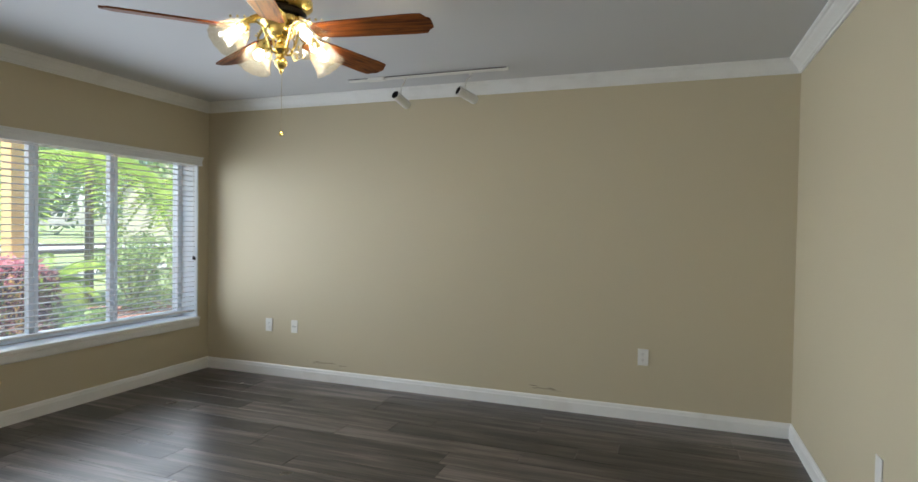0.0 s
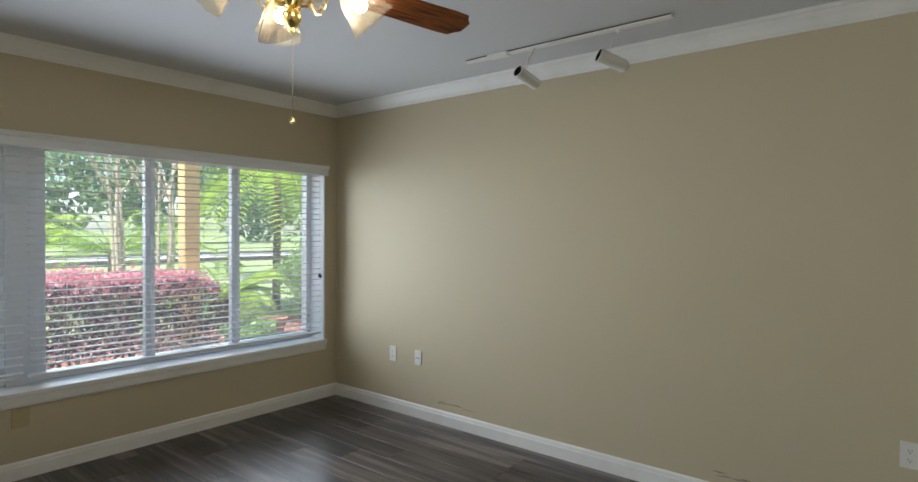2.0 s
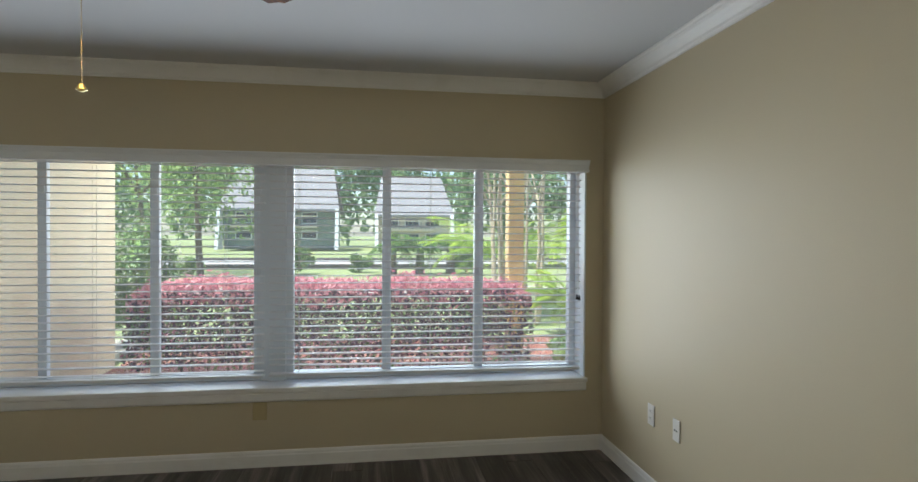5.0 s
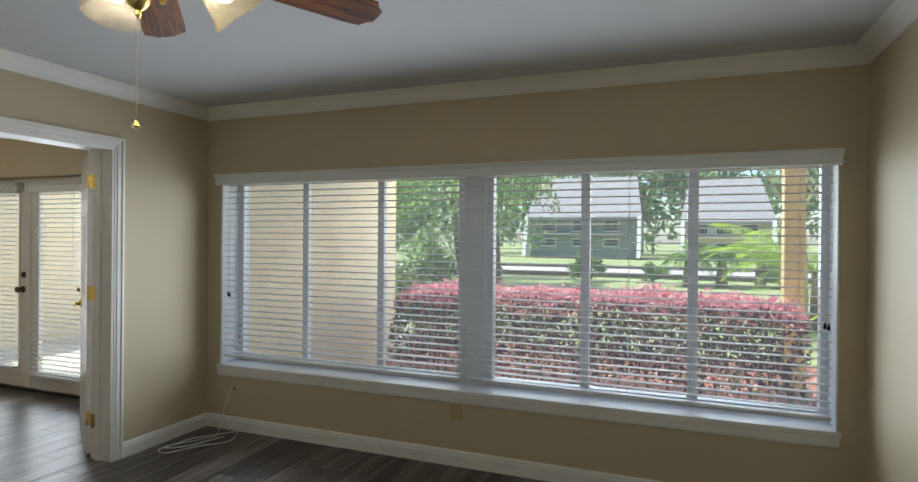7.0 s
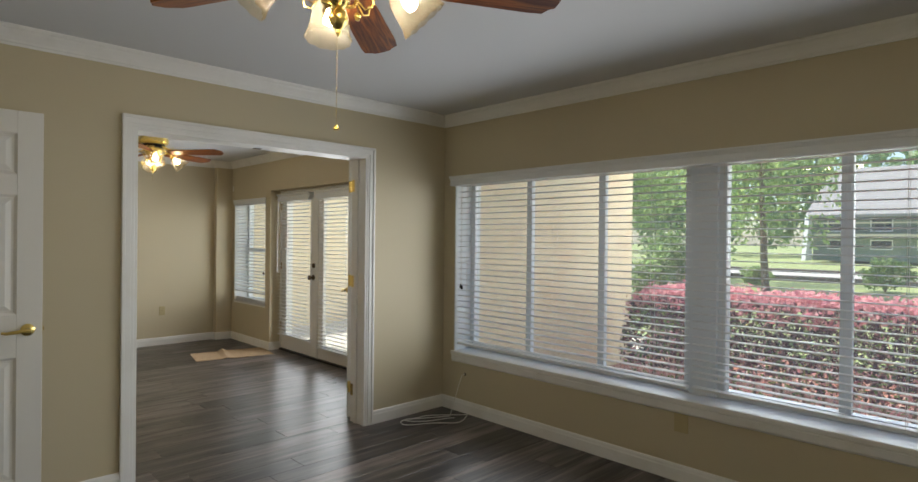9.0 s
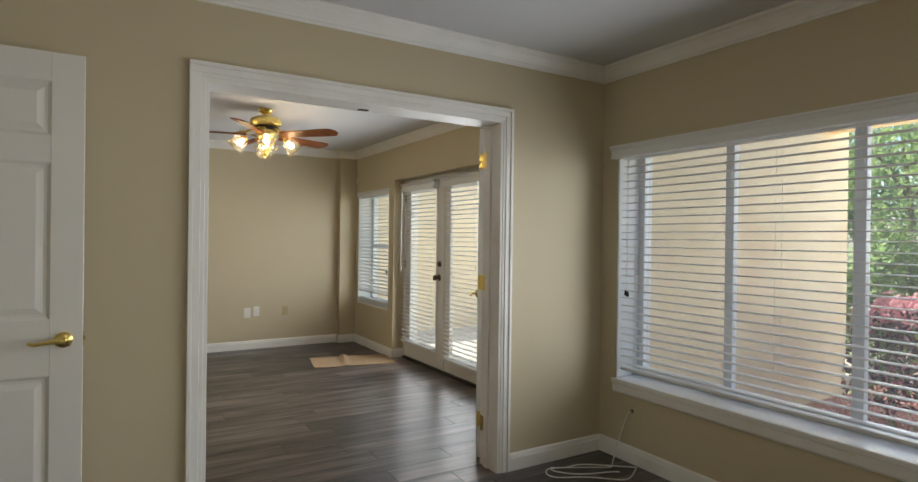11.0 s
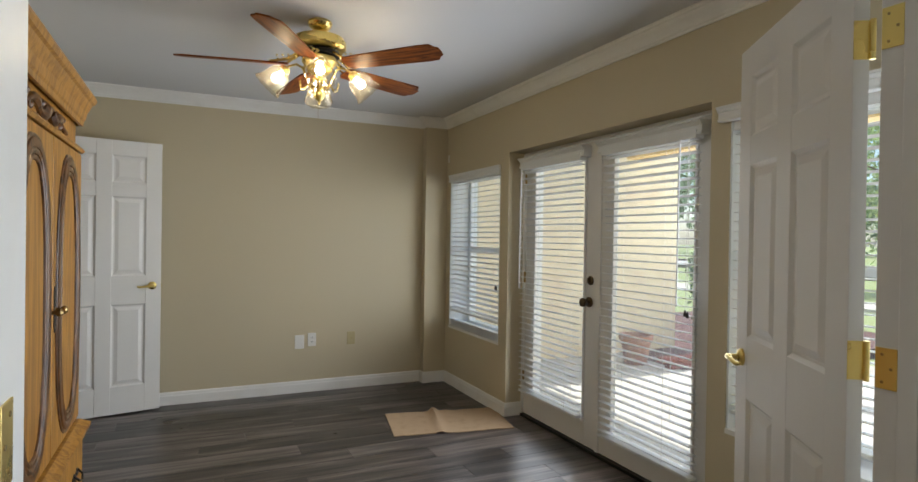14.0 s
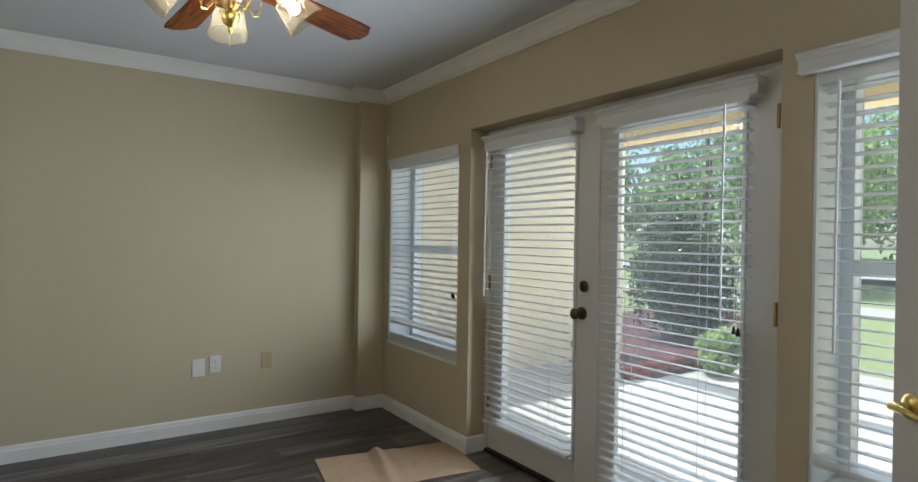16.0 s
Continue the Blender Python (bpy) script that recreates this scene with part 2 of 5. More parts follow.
def shade_glass():
    """Ribbed, lightly frosted lamp glass."""
    m, n, l, b = nodes("lamp_glass")
    tr, tl, gl = n.new("ShaderNodeBsdfTransparent"), n.new("ShaderNodeBsdfTranslucent"), n.new("ShaderNodeBsdfGlossy")
    tr.inputs["Color"].default_value, tl.inputs["Color"].default_value = (0.84, 0.75, 0.56, 1), (1, 0.90, 0.72, 1)
    gl.inputs["Roughness"].default_value = 0.12
    a, c = n.new("ShaderNodeMixShader"), n.new("ShaderNodeMixShader")
    tc, nz = n.new("ShaderNodeTexCoord"), n.new("ShaderNodeTexNoise")
    nz.inputs["Scale"].default_value, nz.inputs["Detail"].default_value = 45, 3
    l.new(tc.outputs["Object"], nz.inputs["Vector"])
    mr = n.new("ShaderNodeMapRange")
    mr.inputs["From Min"].default_value, mr.inputs["From Max"].default_value = 0.35, 0.65
    mr.inputs["To Min"].default_value, mr.inputs["To Max"].default_value = 0.026, 0.105
    l.new(nz.outputs["Fac"], mr.inputs["Value"])
    l.new(mr.outputs[0], a.inputs["Fac"])
    l.new(tr.outputs[0], a.inputs[1])
    l.new(tl.outputs[0], a.inputs[2])
    c.inputs["Fac"].default_value = 0.05
    l.new(a.outputs[0], c.inputs[1])
    l.new(gl.outputs[0], c.inputs[2])
    l.new(c.outputs[0], n["Material Output"].inputs["Surface"])
    return m


def glow(name, colour, strength):
    m, n, l, b = nodes(name)
    e = n.new("ShaderNodeEmission")
    e.inputs["Color"].default_value, e.inputs["Strength"].default_value = (*colour, 1), strength
    l.new(e.outputs[0], n["Material Output"].inputs["Surface"])
    return m


def leafy(name, dark, light, through=0.35, rough=0.5):
    """Leaves: each island takes its own tone, and some light passes through."""
    m, n, l, b = nodes(name)
    geo = n.new("ShaderNodeNewGeometry")
    mx = n.new("ShaderNodeMix")
    mx.data_type = "RGBA"
    mx.inputs["A"].default_value, mx.inputs["B"].default_value = (*dark, 1), (*light, 1)
    l.new(geo.outputs["Random Per Island"], mx.inputs["Factor"])
    l.new(mx.outputs["Result"], b.inputs["Base Color"])
    b.inputs["Roughness"].default_value = rough
    tl, ms = n.new("ShaderNodeBsdfTranslucent"), n.new("ShaderNodeMixShader")
    l.new(mx.outputs["Result"], tl.inputs["Color"])
    ms.inputs["Fac"].default_value = through
    l.new(b.outputs[0], ms.inputs[1])
    l.new(tl.outputs[0], ms.inputs[2])
    l.new(ms.outputs[0], n["Material Output"].inputs["Surface"])
    return m


WALL = paint("tan_wall_paint", (0.57, 0.50, 0.35), 0.55, 0.05, 220, 0.25, blotch=0.9, spec=0.3)
CEIL = paint("ceiling_paint", (0.63, 0.635, 0.65), 0.8, 0.03, 160, 0.3, blotch=0.8, spec=0.2)
TRIM = paint("white_trim_paint", (0.83, 0.825, 0.80), 0.38, 0.03, 40, 0.08, blotch=2.0, dirt=(0.55, 0.52, 0.46), dirt_amount=0.25)
DOORW = paint("white_door_paint", (0.78, 0.77, 0.74), 0.36, 0.025, 90, 0.1, blotch=2.0)
VINYL = paint("white_vinyl_frame", (0.78, 0.83, 0.86), 0.35, 0.03, 30, 0.05, blotch=3.0)
SLAT = paint("white_blind_slat", (0.79, 0.81, 0.82), 0.42, 0.03, 50, 0.05, blotch=3.0)
CORD = paint("white_cord", (0.75, 0.74, 0.70), 0.7, 0.05, 200, 0.1)
PLANK = plank_material()
SUBFLOOR = paint("dark_underlay", (0.02, 0.018, 0.017), 0.8, 0.1, 50, 0.1)
GLASS = glass_material()
BRASS = paint("polished_brass", (0.84, 0.66, 0.23), 0.28, 0.08, 30, 0.03, metal=1.0, blotch=8.0)
BRASS_DULL = paint("dull_brass", (0.42, 0.30, 0.13), 0.32, 0.15, 60, 0.1, metal=1.0, blotch=14.0)
BRONZE = paint("dark_bronze", (0.13, 0.09, 0.05), 0.32, 0.15, 60, 0.1, metal=0.9, blotch=14.0)
DARK_METAL = paint("dark_metal", (0.03, 0.027, 0.024), 0.35, 0.2, 60, 0.1, metal=0.7)
PLATE = paint("white_cover_plate", (0.78, 0.77, 0.73), 0.3, 0.02, 40, 0.03)
TANPLATE = paint("tan_cover_plate", (0.48, 0.40, 0.22), 0.4, 0.03, 40, 0.03)
SLOT = paint("black_slot", (0.015, 0.014, 0.013), 0.6, 0.1, 40, 0.0)
BLADE = timber("cherry_fan_blade", (0.075, 0.016, 0.003), (0.26, 0.078, 0.011), 0.5, "X", 9.0, 0.0, 0.15)
OAK = timber("golden_oak", (0.25, 0.105, 0.013), (0.46, 0.22, 0.030), 0.42, "Z", 6.0, 0.15)
OAK_DARK = timber("dark_carved_oak", (0.05, 0.020, 0.006), (0.18, 0.075, 0.018), 0.35, "Z", 8.0, 0.35)
SCUFF = paint("grey_scuff", (0.28, 0.23, 0.17), 0.8, 0.3, 120, 0.0)
LAMP_GLASS = shade_glass()
BULB = glow("lamp_bulb", (1.0, 0.89, 0.68), 60.0)
MAT = paint("tan_door_mat", (0.44, 0.31, 0.19), 0.95, 0.12, 300, 0.8, blotch=6.0, dirt=(0.30, 0.20, 0.11), dirt_amount=0.5)
WHITE_METAL = paint("white_enamel", (0.80, 0.79, 0.75), 0.35, 0.03, 40, 0.03)
STUCCO = paint("yellow_stucco", (0.76, 0.64, 0.43), 0.9, 0.08, 70, 0.6, blotch=0.8, dirt=(0.60, 0.42, 0.26), dirt_amount=0.5)
YELLOW_POST = paint("yellow_porch_paint", (0.78, 0.53, 0.19), 0.7, 0.06, 50, 0.3, blotch=1.2)
CONCRETE = paint("patio_concrete", (0.46, 0.43, 0.38), 0.9, 0.1, 90, 0.4, blotch=1.2, dirt=(0.28, 0.25, 0.21), dirt_amount=0.5)
MULCH = paint("red_mulch", (0.23, 0.085, 0.055), 0.95, 0.5, 28, 1.0, blotch=6.0, dirt=(0.34, 0.22, 0.16), dirt_amount=0.7)
# Red mulch darkened so its colour carries the wing wall's shade.
SHADED_MULCH = paint("shade_darkened_mulch", (0.10, 0.042, 0.038), 0.95, 0.4, 30, 1.0, blotch=5.0, dirt=(0.16, 0.09, 0.075), dirt_amount=0.6)
LAWN = paint("lawn_grass", (0.25, 0.295, 0.125), 0.95, 0.3, 12, 1.0, blotch=0.35, dirt=(0.26, 0.25, 0.10), dirt_amount=0.5)
ASPHALT = paint("pale_asphalt", (0.42, 0.41, 0.38), 0.9, 0.12, 30, 0.4, blotch=0.5)
KERB = paint("dark_stone_kerb", (0.12, 0.105, 0.09), 0.9, 0.3, 9, 0.5, blotch=1.5)
BRICK = paint("red_brick", (0.25, 0.075, 0.05), 0.9, 0.25, 30, 0.5, blotch=5.0)
SHINGLE = paint("pale_grey_shingle", (0.27, 0.262, 0.26), 0.9, 0.15, 6, 0.6, blotch=0.6)
SIDING = paint("cream_siding", (0.55, 0.50, 0.38), 0.8, 0.08, 4, 0.3, blotch=0.5)
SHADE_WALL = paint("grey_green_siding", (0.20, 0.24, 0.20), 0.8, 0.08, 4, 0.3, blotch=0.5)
FARGLASS = paint("dark_window_glass", (0.05, 0.06, 0.07), 0.1, 0.2, 3, 0.0)
BARK = paint("grey_bark", (0.17, 0.13, 0.09), 0.9, 0.3, 22, 1.0, blotch=4.0)
STEM = paint("pale_smooth_stem", (0.58, 0.48, 0.34), 0.7, 0.25, 18, 0.5, blotch=5.0)
TERRACOTTA = paint("terracotta", (0.36, 0.18, 0.12), 0.8, 0.15, 40, 0.3, blotch=4.0)
LEAF_GREEN = leafy("mid_green_leaf", (0.09, 0.17, 0.05), (0.27, 0.38, 0.12), 0.55)
LEAF_LIGHT = leafy("light_green_leaf", (0.22, 0.34, 0.10), (0.50, 0.61, 0.26), 0.68)
LEAF_DARK = leafy("dark_green_leaf", (0.04, 0.08, 0.03), (0.14, 0.21, 0.08), 0.4)
# Burgundy leaf colour, deepened to paint shade into the hedge's body.
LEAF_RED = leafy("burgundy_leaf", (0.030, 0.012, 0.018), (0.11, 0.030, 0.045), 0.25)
LEAF_PINK = leafy("pink_new_leaf", (0.48, 0.13, 0.18), (0.78, 0.43, 0.43), 0.45)
LEAF_PALE = leafy("pale_pink_leaf", (0.52, 0.30, 0.28), (0.80, 0.66, 0.58), 0.4)
LEAF_GLOSSY = leafy("glossy_dark_green_leaf", (0.035, 0.075, 0.03), (0.12, 0.19, 0.08), 0.2, 0.22)
FLOWER = leafy("pale_cream_flower", (0.62, 0.60, 0.48), (0.82, 0.80, 0.70), 0.3)
LEAF_FAR = leafy("far_wood_leaf", (0.17, 0.27, 0.12), (0.38, 0.50, 0.25), 0.6)
FROND = leafy("palm_frond", (0.09, 0.18, 0.05), (0.28, 0.42, 0.10), 0.5)
FROND_YELLOW = leafy("yellow_green_frond", (0.26, 0.40, 0.04), (0.52, 0.64, 0.12), 0.55)

# ---- plan ----
XW, YN, YS, YS2, XE, H = -3.5, 4.92, 0.59, 0.42, 1.33, 2.46
YF, XE2, XOUT = -3.9, -0.34, -3.80
WIN = (0.72, 4.80, 0.49, 1.945)
W2 = (-3.735, -2.775, 0.54, 1.925)
W3 = (-0.66, 0.26, 0.52, 1.925)
FD = (-2.65, -0.765, -0.02, 2.008)
OPEN = (-2.70, -1.112, -0.02, 2.045)
ENTRY = (0.13, 0.92, -0.02, 2.045)
HALL = (-3.60, -2.82, -0.02, 2.045)


def setting(name, bm, material, label, category):
    return thing(name, bm, material, label, category, kind="structure")


bm = bmesh.new()
wall_cells(bm, "y", -4.05, 5.07, XOUT, XW, -0.02, H + 0.15, [WIN, W2, W3, FD])
setting("wall_west", bm, WALL, "tan painted outer wall with windows and patio doors", "wall")
bm = bmesh.new()
wall_cells(bm, "x", XW, 1.48, YN, 5.07, -0.02, H + 0.15)
setting("wall_north", bm, WALL, "plain tan painted wall", "wall")
bm = bmesh.new()
wall_cells(bm, "y", -4.05, YN, XE, 1.48, -0.02, H + 0.15)
setting("wall_east", bm, WALL, "plain tan painted wall", "wall")
bm = bmesh.new()
wall_cells(bm, "x", XW, XE, YS2, YS, -0.02, H + 0.15, [OPEN, ENTRY])
setting("wall_divider", bm, WALL, "tan wall with a wide cased opening", "wall")
bm = bmesh.new()
wall_cells(bm, "x", XW, XE, -4.05, YF, -0.02, H + 0.15)
box(bm, XW, -3.285, YF, -3.815, -0.02, H + 0.15)
setting("wall_south", bm, WALL, "tan wall with a shallow corner column", "wall")
bm = bmesh.new()
wall_cells(bm, "y", YF, YS2, XE2, XE2 + 0.12, -0.02, H + 0.15, [HALL])
setting("wall_hall", bm, WALL, "tan wall between back room and hall", "wall")
setting("ceiling_front", boxed(XW, XE, YS, YN, H, H + 0.15), CEIL, "smooth white ceiling", "ceiling")
setting("ceiling_back", boxed(XW, XE, YF, YS2, H, H + 0.15), CEIL, "smooth white ceiling", "ceiling")

CROWN = [(0, -0.088), (0.010, -0.088), (0.013, -0.078), (0.020, -0.074), (0.024, -0.064), (0.040, -0.046), (0.058, -0.030), (0.064, -0.020), (0.074, -0.016), (0.080, -0.008), (0.080, 0)]
BASE = [(0, 0), (0.015, 0), (0.015, 0.070), (0.012, 0.078), (0.011, 0.090), (0.006, 0.100), (0, 0.101)]


def mould(name, prof, p0, p1, inward, m0, m1, z, label, category):
    bm = bmesh.new()
    sweep(bm, prof, p0, p1, inward, m0, m1, z)
    return thing(name, bm, TRIM, label, category, kind="structure", smooth=False)


RUNS = [
    ((XW, YS), (XW, YN), (1, 0), 1, 1),
    ((XW, YN), (XE, YN), (0, -1), 1, 1),
    ((XE, YN), (XE, YS), (-1, 0), 1, 1),
    ((XE, YS), (XW, YS), (0, 1), 1, 1),
    ((XW, YS2), (XW, -3.815), (1, 0), 1, 1),
    ((XW, -3.815), (-3.285, -3.815), (0, 1), 1, -1),
    ((-3.285, -3.815), (-3.285, YF), (1, 0), -1, 1),
    ((-3.285, YF), (XE2, YF), (0, 1), 1, 1),
    ((XE2, YF), (XE2, YS2), (-1, 0), 1, 1),
    ((XE2, YS2), (XW, YS2), (0, -1), 1, 1),
]
for p0, p1, n, m0, m1 in RUNS:
    mould("trim", CROWN, p0, p1, n, m0, m1, H, "white crown moulding along the ceiling", "crown moulding")
for p0, p1, n, m0, m1 in [
    ((XW, YS), (XW, YN), (1, 0), 1, 1),
    ((XW, YN), (XE, YN), (0, -1), 1, 1),
    ((XE, YN), (XE, YS), (-1, 0), 1, 1),
    ((XE, YS), (ENTRY[1] + 0.065, YS), (0, 1), 1, 0),
    ((ENTRY[0] - 0.065, YS), (OPEN[1] + 0.062, YS), (0, 1), 0, 0),
    ((OPEN[0] - 0.068, YS), (XW, YS), (0, 1), 0, 1),
    ((XW, YS2), (XW, FD[1]), (1, 0), 1, -1),
    ((XW, FD[1]), (XW - 0.13, FD[1]), (0, -1), -1, 0),
    ((XW - 0.13, FD[0]), (XW, FD[0]), (0, 1), 0, -1),
    ((XW, FD[0]), (XW, -3.815), (1, 0), -1, 1),
    ((XW, -3.815), (-3.285, -3.815), (0, 1), 1, -1),
    ((-3.285, -3.815), (-3.285, YF), (1, 0), -1, 1),
    ((-3.285, YF), (XE2, YF), (0, 1), 1, 1),
    ((XE2, HALL[1] + 0.065), (XE2, YS2), (-1, 0), 0, 1),
    ((XE2, YS2), (OPEN[1] + 0.07, YS2), (0, -1), 1, 0),
    ((OPEN[0] - 0.07, YS2), (XW, YS2), (0, -1), 0, 1),
]:
    mould("baseboard", BASE, p0, p1, n, m0, m1, 0.0, "white painted baseboard", "baseboard")


# ---- casings ----
def casing(parent, hole, axis, face, out, width=0.066):
    """A moulded casing round a hole: two legs and a head."""
    a, b, _, top = hole
    for name, u0, u1, z0, z1, inner in (("casing_leg", a - width, a, 0, top, 1), ("casing_leg", b, b + width, 0, top, -1), ("casing_head", a - width, b + width, top, top + width, 0)):
        bm = bmesh.new()
        # three stepped strips give the moulded section
        steps = ((0.0, 0.28, 0.021), (0.28, 0.74, 0.015), (0.74, 1.0, 0.010))
        for s0, s1, t in steps:
            if inner == 1:
                uu0, uu1, zz0, zz1 = u0 + (u1 - u0) * s0, u0 + (u1 - u0) * s1, z0, z1 + width * (1 - s1)
            elif inner == -1:
                uu0, uu1, zz0, zz1 = u1 - (u1 - u0) * s1, u1 - (u1 - u0) * s0, z0, z1 + width * (1 - s1)
            else:
                uu0, uu1, zz0, zz1 = u0 + width * s0, u1 - width * s0, z1 - (z1 - z0) * s1, z1 - (z1 - z0) * s0
            t0, t1 = sorted((face, face + out * t))
            box(bm, *((uu0, uu1, t0, t1) if axis == "x" else (t0, t1, uu0, uu1)), zz0, zz1, bevel=0.002)
        part(name, bm, TRIM, parent)


frame_open = empty("trim", "white moulded casing round the wide opening", "door casing", kind="structure")
casing(frame_open, OPEN, "x", YS, 1)
casing(frame_open, OPEN, "x", YS2, -1)
for u0, u1 in ((OPEN[0] - 0.004, OPEN[0] + 0.016), (OPEN[1] - 0.016, OPEN[1] + 0.004)):
    part("jamb", boxed(u0, u1, YS2 - 0.006, YS + 0.006, 0, OPEN[3], bevel=0.002), TRIM, frame_open)
part("jamb_head", boxed(OPEN[0], OPEN[1], YS2 - 0.005, YS + 0.005, OPEN[3] - 0.018, OPEN[3] + 0.002, bevel=0.002), TRIM, frame_open)
part("ball_catch", boxed(-1.92, -1.87, YS2 + 0.02, YS2 + 0.05, OPEN[3] - 0.022, OPEN[3] - 0.018), DARK_METAL, frame_open, "small metal catch plate")
part("stop", boxed(OPEN[0] + 0.016, OPEN[0] + 0.028, YS2 + 0.045, YS2 + 0.085, 0, OPEN[3] - 0.018, bevel=0.003), TRIM, frame_open)
part("hinge_post", boxed(OPEN[1] - 0.030, OPEN[1] - 0.016, YS2 - 0.06, YS2 + 0.062, 0, OPEN[3] - 0.018, bevel=0.002), TRIM, frame_open)
frame_entry = empty("trim", "white moulded casing round the entry doorway", "door casing", kind="structure")
casing(frame_entry, ENTRY, "x", YS, 1)
for u0, u1 in ((ENTRY[0] - 0.004, ENTRY[0] + 0.016), (ENTRY[1] - 0.016, ENTRY[1] + 0.004)):
    part("jamb", boxed(u0, u1, YS2 - 0.006, YS + 0.006, 0, ENTRY[3], bevel=0.002), TRIM, frame_entry)
part("jamb_head", boxed(ENTRY[0], ENTRY[1], YS2 - 0.005, YS + 0.005, ENTRY[3] - 0.018, ENTRY[3] + 0.002, bevel=0.002), TRIM, frame_entry)


# ---- windows ----
def vinyl_window(name, y0, y1, z0, z1, mullions=(), rails=(), label="", x=-3.72):
    w = empty(name, label, "window", kind="structure")
    t = 0.045
    for a, b in ((y0, y0 + t), (y1 - t, y1)):
        part("window_frame", boxed(x - 0.04, x + 0.03, a, b, z0, z1, bevel=0.004), VINYL, w)
    for a, b in ((z0, z0 + t), (z1 - t, z1)):
        part("window_frame", boxed(x - 0.04, x + 0.03, y0 + t, y1 - t, a, b, bevel=0.004), VINYL, w)
    cuts = [y0 + t, *mullions, y1 - t]
    for m in mullions:
        part("mullion", boxed(x - 0.03, x + 0.02, m - 0.028, m + 0.004, z0 + t, z1 - t, bevel=0.003), VINYL, w)
        part("sash_stile", boxed(x - 0.01, x + 0.032, m + 0.004, m + 0.03, z0 + t, z1 - t, bevel=0.003), VINYL, w)
        part("sash_latch", boxed(x + 0.03, x + 0.045, m + 0.002, m + 0.024, z1 - 0.26, z1 - 0.20, bevel=0.003), VINYL, w, "grey plastic sash latch")
    for r in rails:
        part("meeting_rail", boxed(x - 0.03, x + 0.028, y0 + t, y1 - t, r - 0.02, r + 0.02, bevel=0.003), VINYL, w)
    for a, b in zip(cuts, cuts[1:]):
        g = part("pane", boxed(x - 0.006, x - 0.001, a + 0.001, b - 0.001, z0 + t, z1 - t), GLASS, w)
        g.visible_shadow = False
    return w


vinyl_window("window_1", WIN[0] + 0.005, 2.66, WIN[2] + 0.005, WIN[3], (1.36, 2.01), (), "white vinyl three-light sliding window")
vinyl_window("window_2", 2.82, WIN[1] - 0.005, WIN[2] + 0.005, WIN[3], (3.47, 4.10), (), "white vinyl three-light sliding window")
vinyl_window("window_3", W2[0] + 0.003, W2[1] - 0.003, W2[2], W2[3], (), (1.25,), "white vinyl double-hung window")
vinyl_window("window_4", W3[0] + 0.003, W3[1] - 0.003, W3[2], W3[3], (), (1.25,), "white vinyl double-hung window")
setting("window_post", boxed(-3.77, -3.665, 2.66, 2.82, WIN[2], WIN[3], bevel=0.004), VINYL, "wide white post between the two sliding windows", "window post")
setting("window_sill", boxed(-3.78, XW + 0.020, WIN[0] - 0.02, WIN[1] + 0.012, WIN[2] - 0.028, WIN[2] + 0.002, bevel=0.006), TRIM, "white painted window stool", "window sill")
bm = bmesh.new()
sweep(bm, [(0, 0), (0.006, 0), (0.012, 0.012), (0.014, 0.05), (0.010, 0.058), (0, 0.058)], (XW, WIN[0] - 0.012), (XW, WIN[1] + 0.004), (1, 0), 0, 0, 0.404)
setting("window_apron", bm, TRIM, "white moulded apron under the window", "trim")
for hole in (W2, W3):
    setting("window_sill", boxed(-3.78, XW + 0.004, hole[0], hole[1], hole[2] - 0.02, hole[2] + 0.002), TRIM, "white painted inner sill", "window sill")


for hole in (WIN, W2, W3):
    for y0, y1 in ((hole[0] + 0.0005, hole[0] + 0.011), (hole[1] - 0.011, hole[1] - 0.0005)):
        setting("window_jamb", boxed(-3.688, XW - 0.002, y0, y1, hole[2] + 0.003, hole[3] - 0.002, bevel=0.002), VINYL, "white board lining the window reveal", "window jamb")

# ---- blinds ----
def slat_mesh(length, wide=0.05):
    bm = bmesh.new()
    prof = [(-0.5, 0.0), (-0.25, 0.0022), (0, 0.003), (0.25, 0.0022), (0.5, 0.0)]
    rows = []
    for y in (-length / 2, length / 2):
        rows.append([bm.verts.new((u * wide, y, v)) for u, v in prof] + [bm.verts.new((u * wide, y, v - 0.0028)) for u, v in reversed(prof)])
    k = len(rows[0])
    for s in range(k):
        bm.faces.new((rows[0][s], rows[1][s], rows[1][(s + 1) % k], rows[0][(s + 1) % k]))
    bm.faces.new(rows[0][::-1])
    bm.faces.new(rows[1])
    return finish("slat", bm, SLAT)


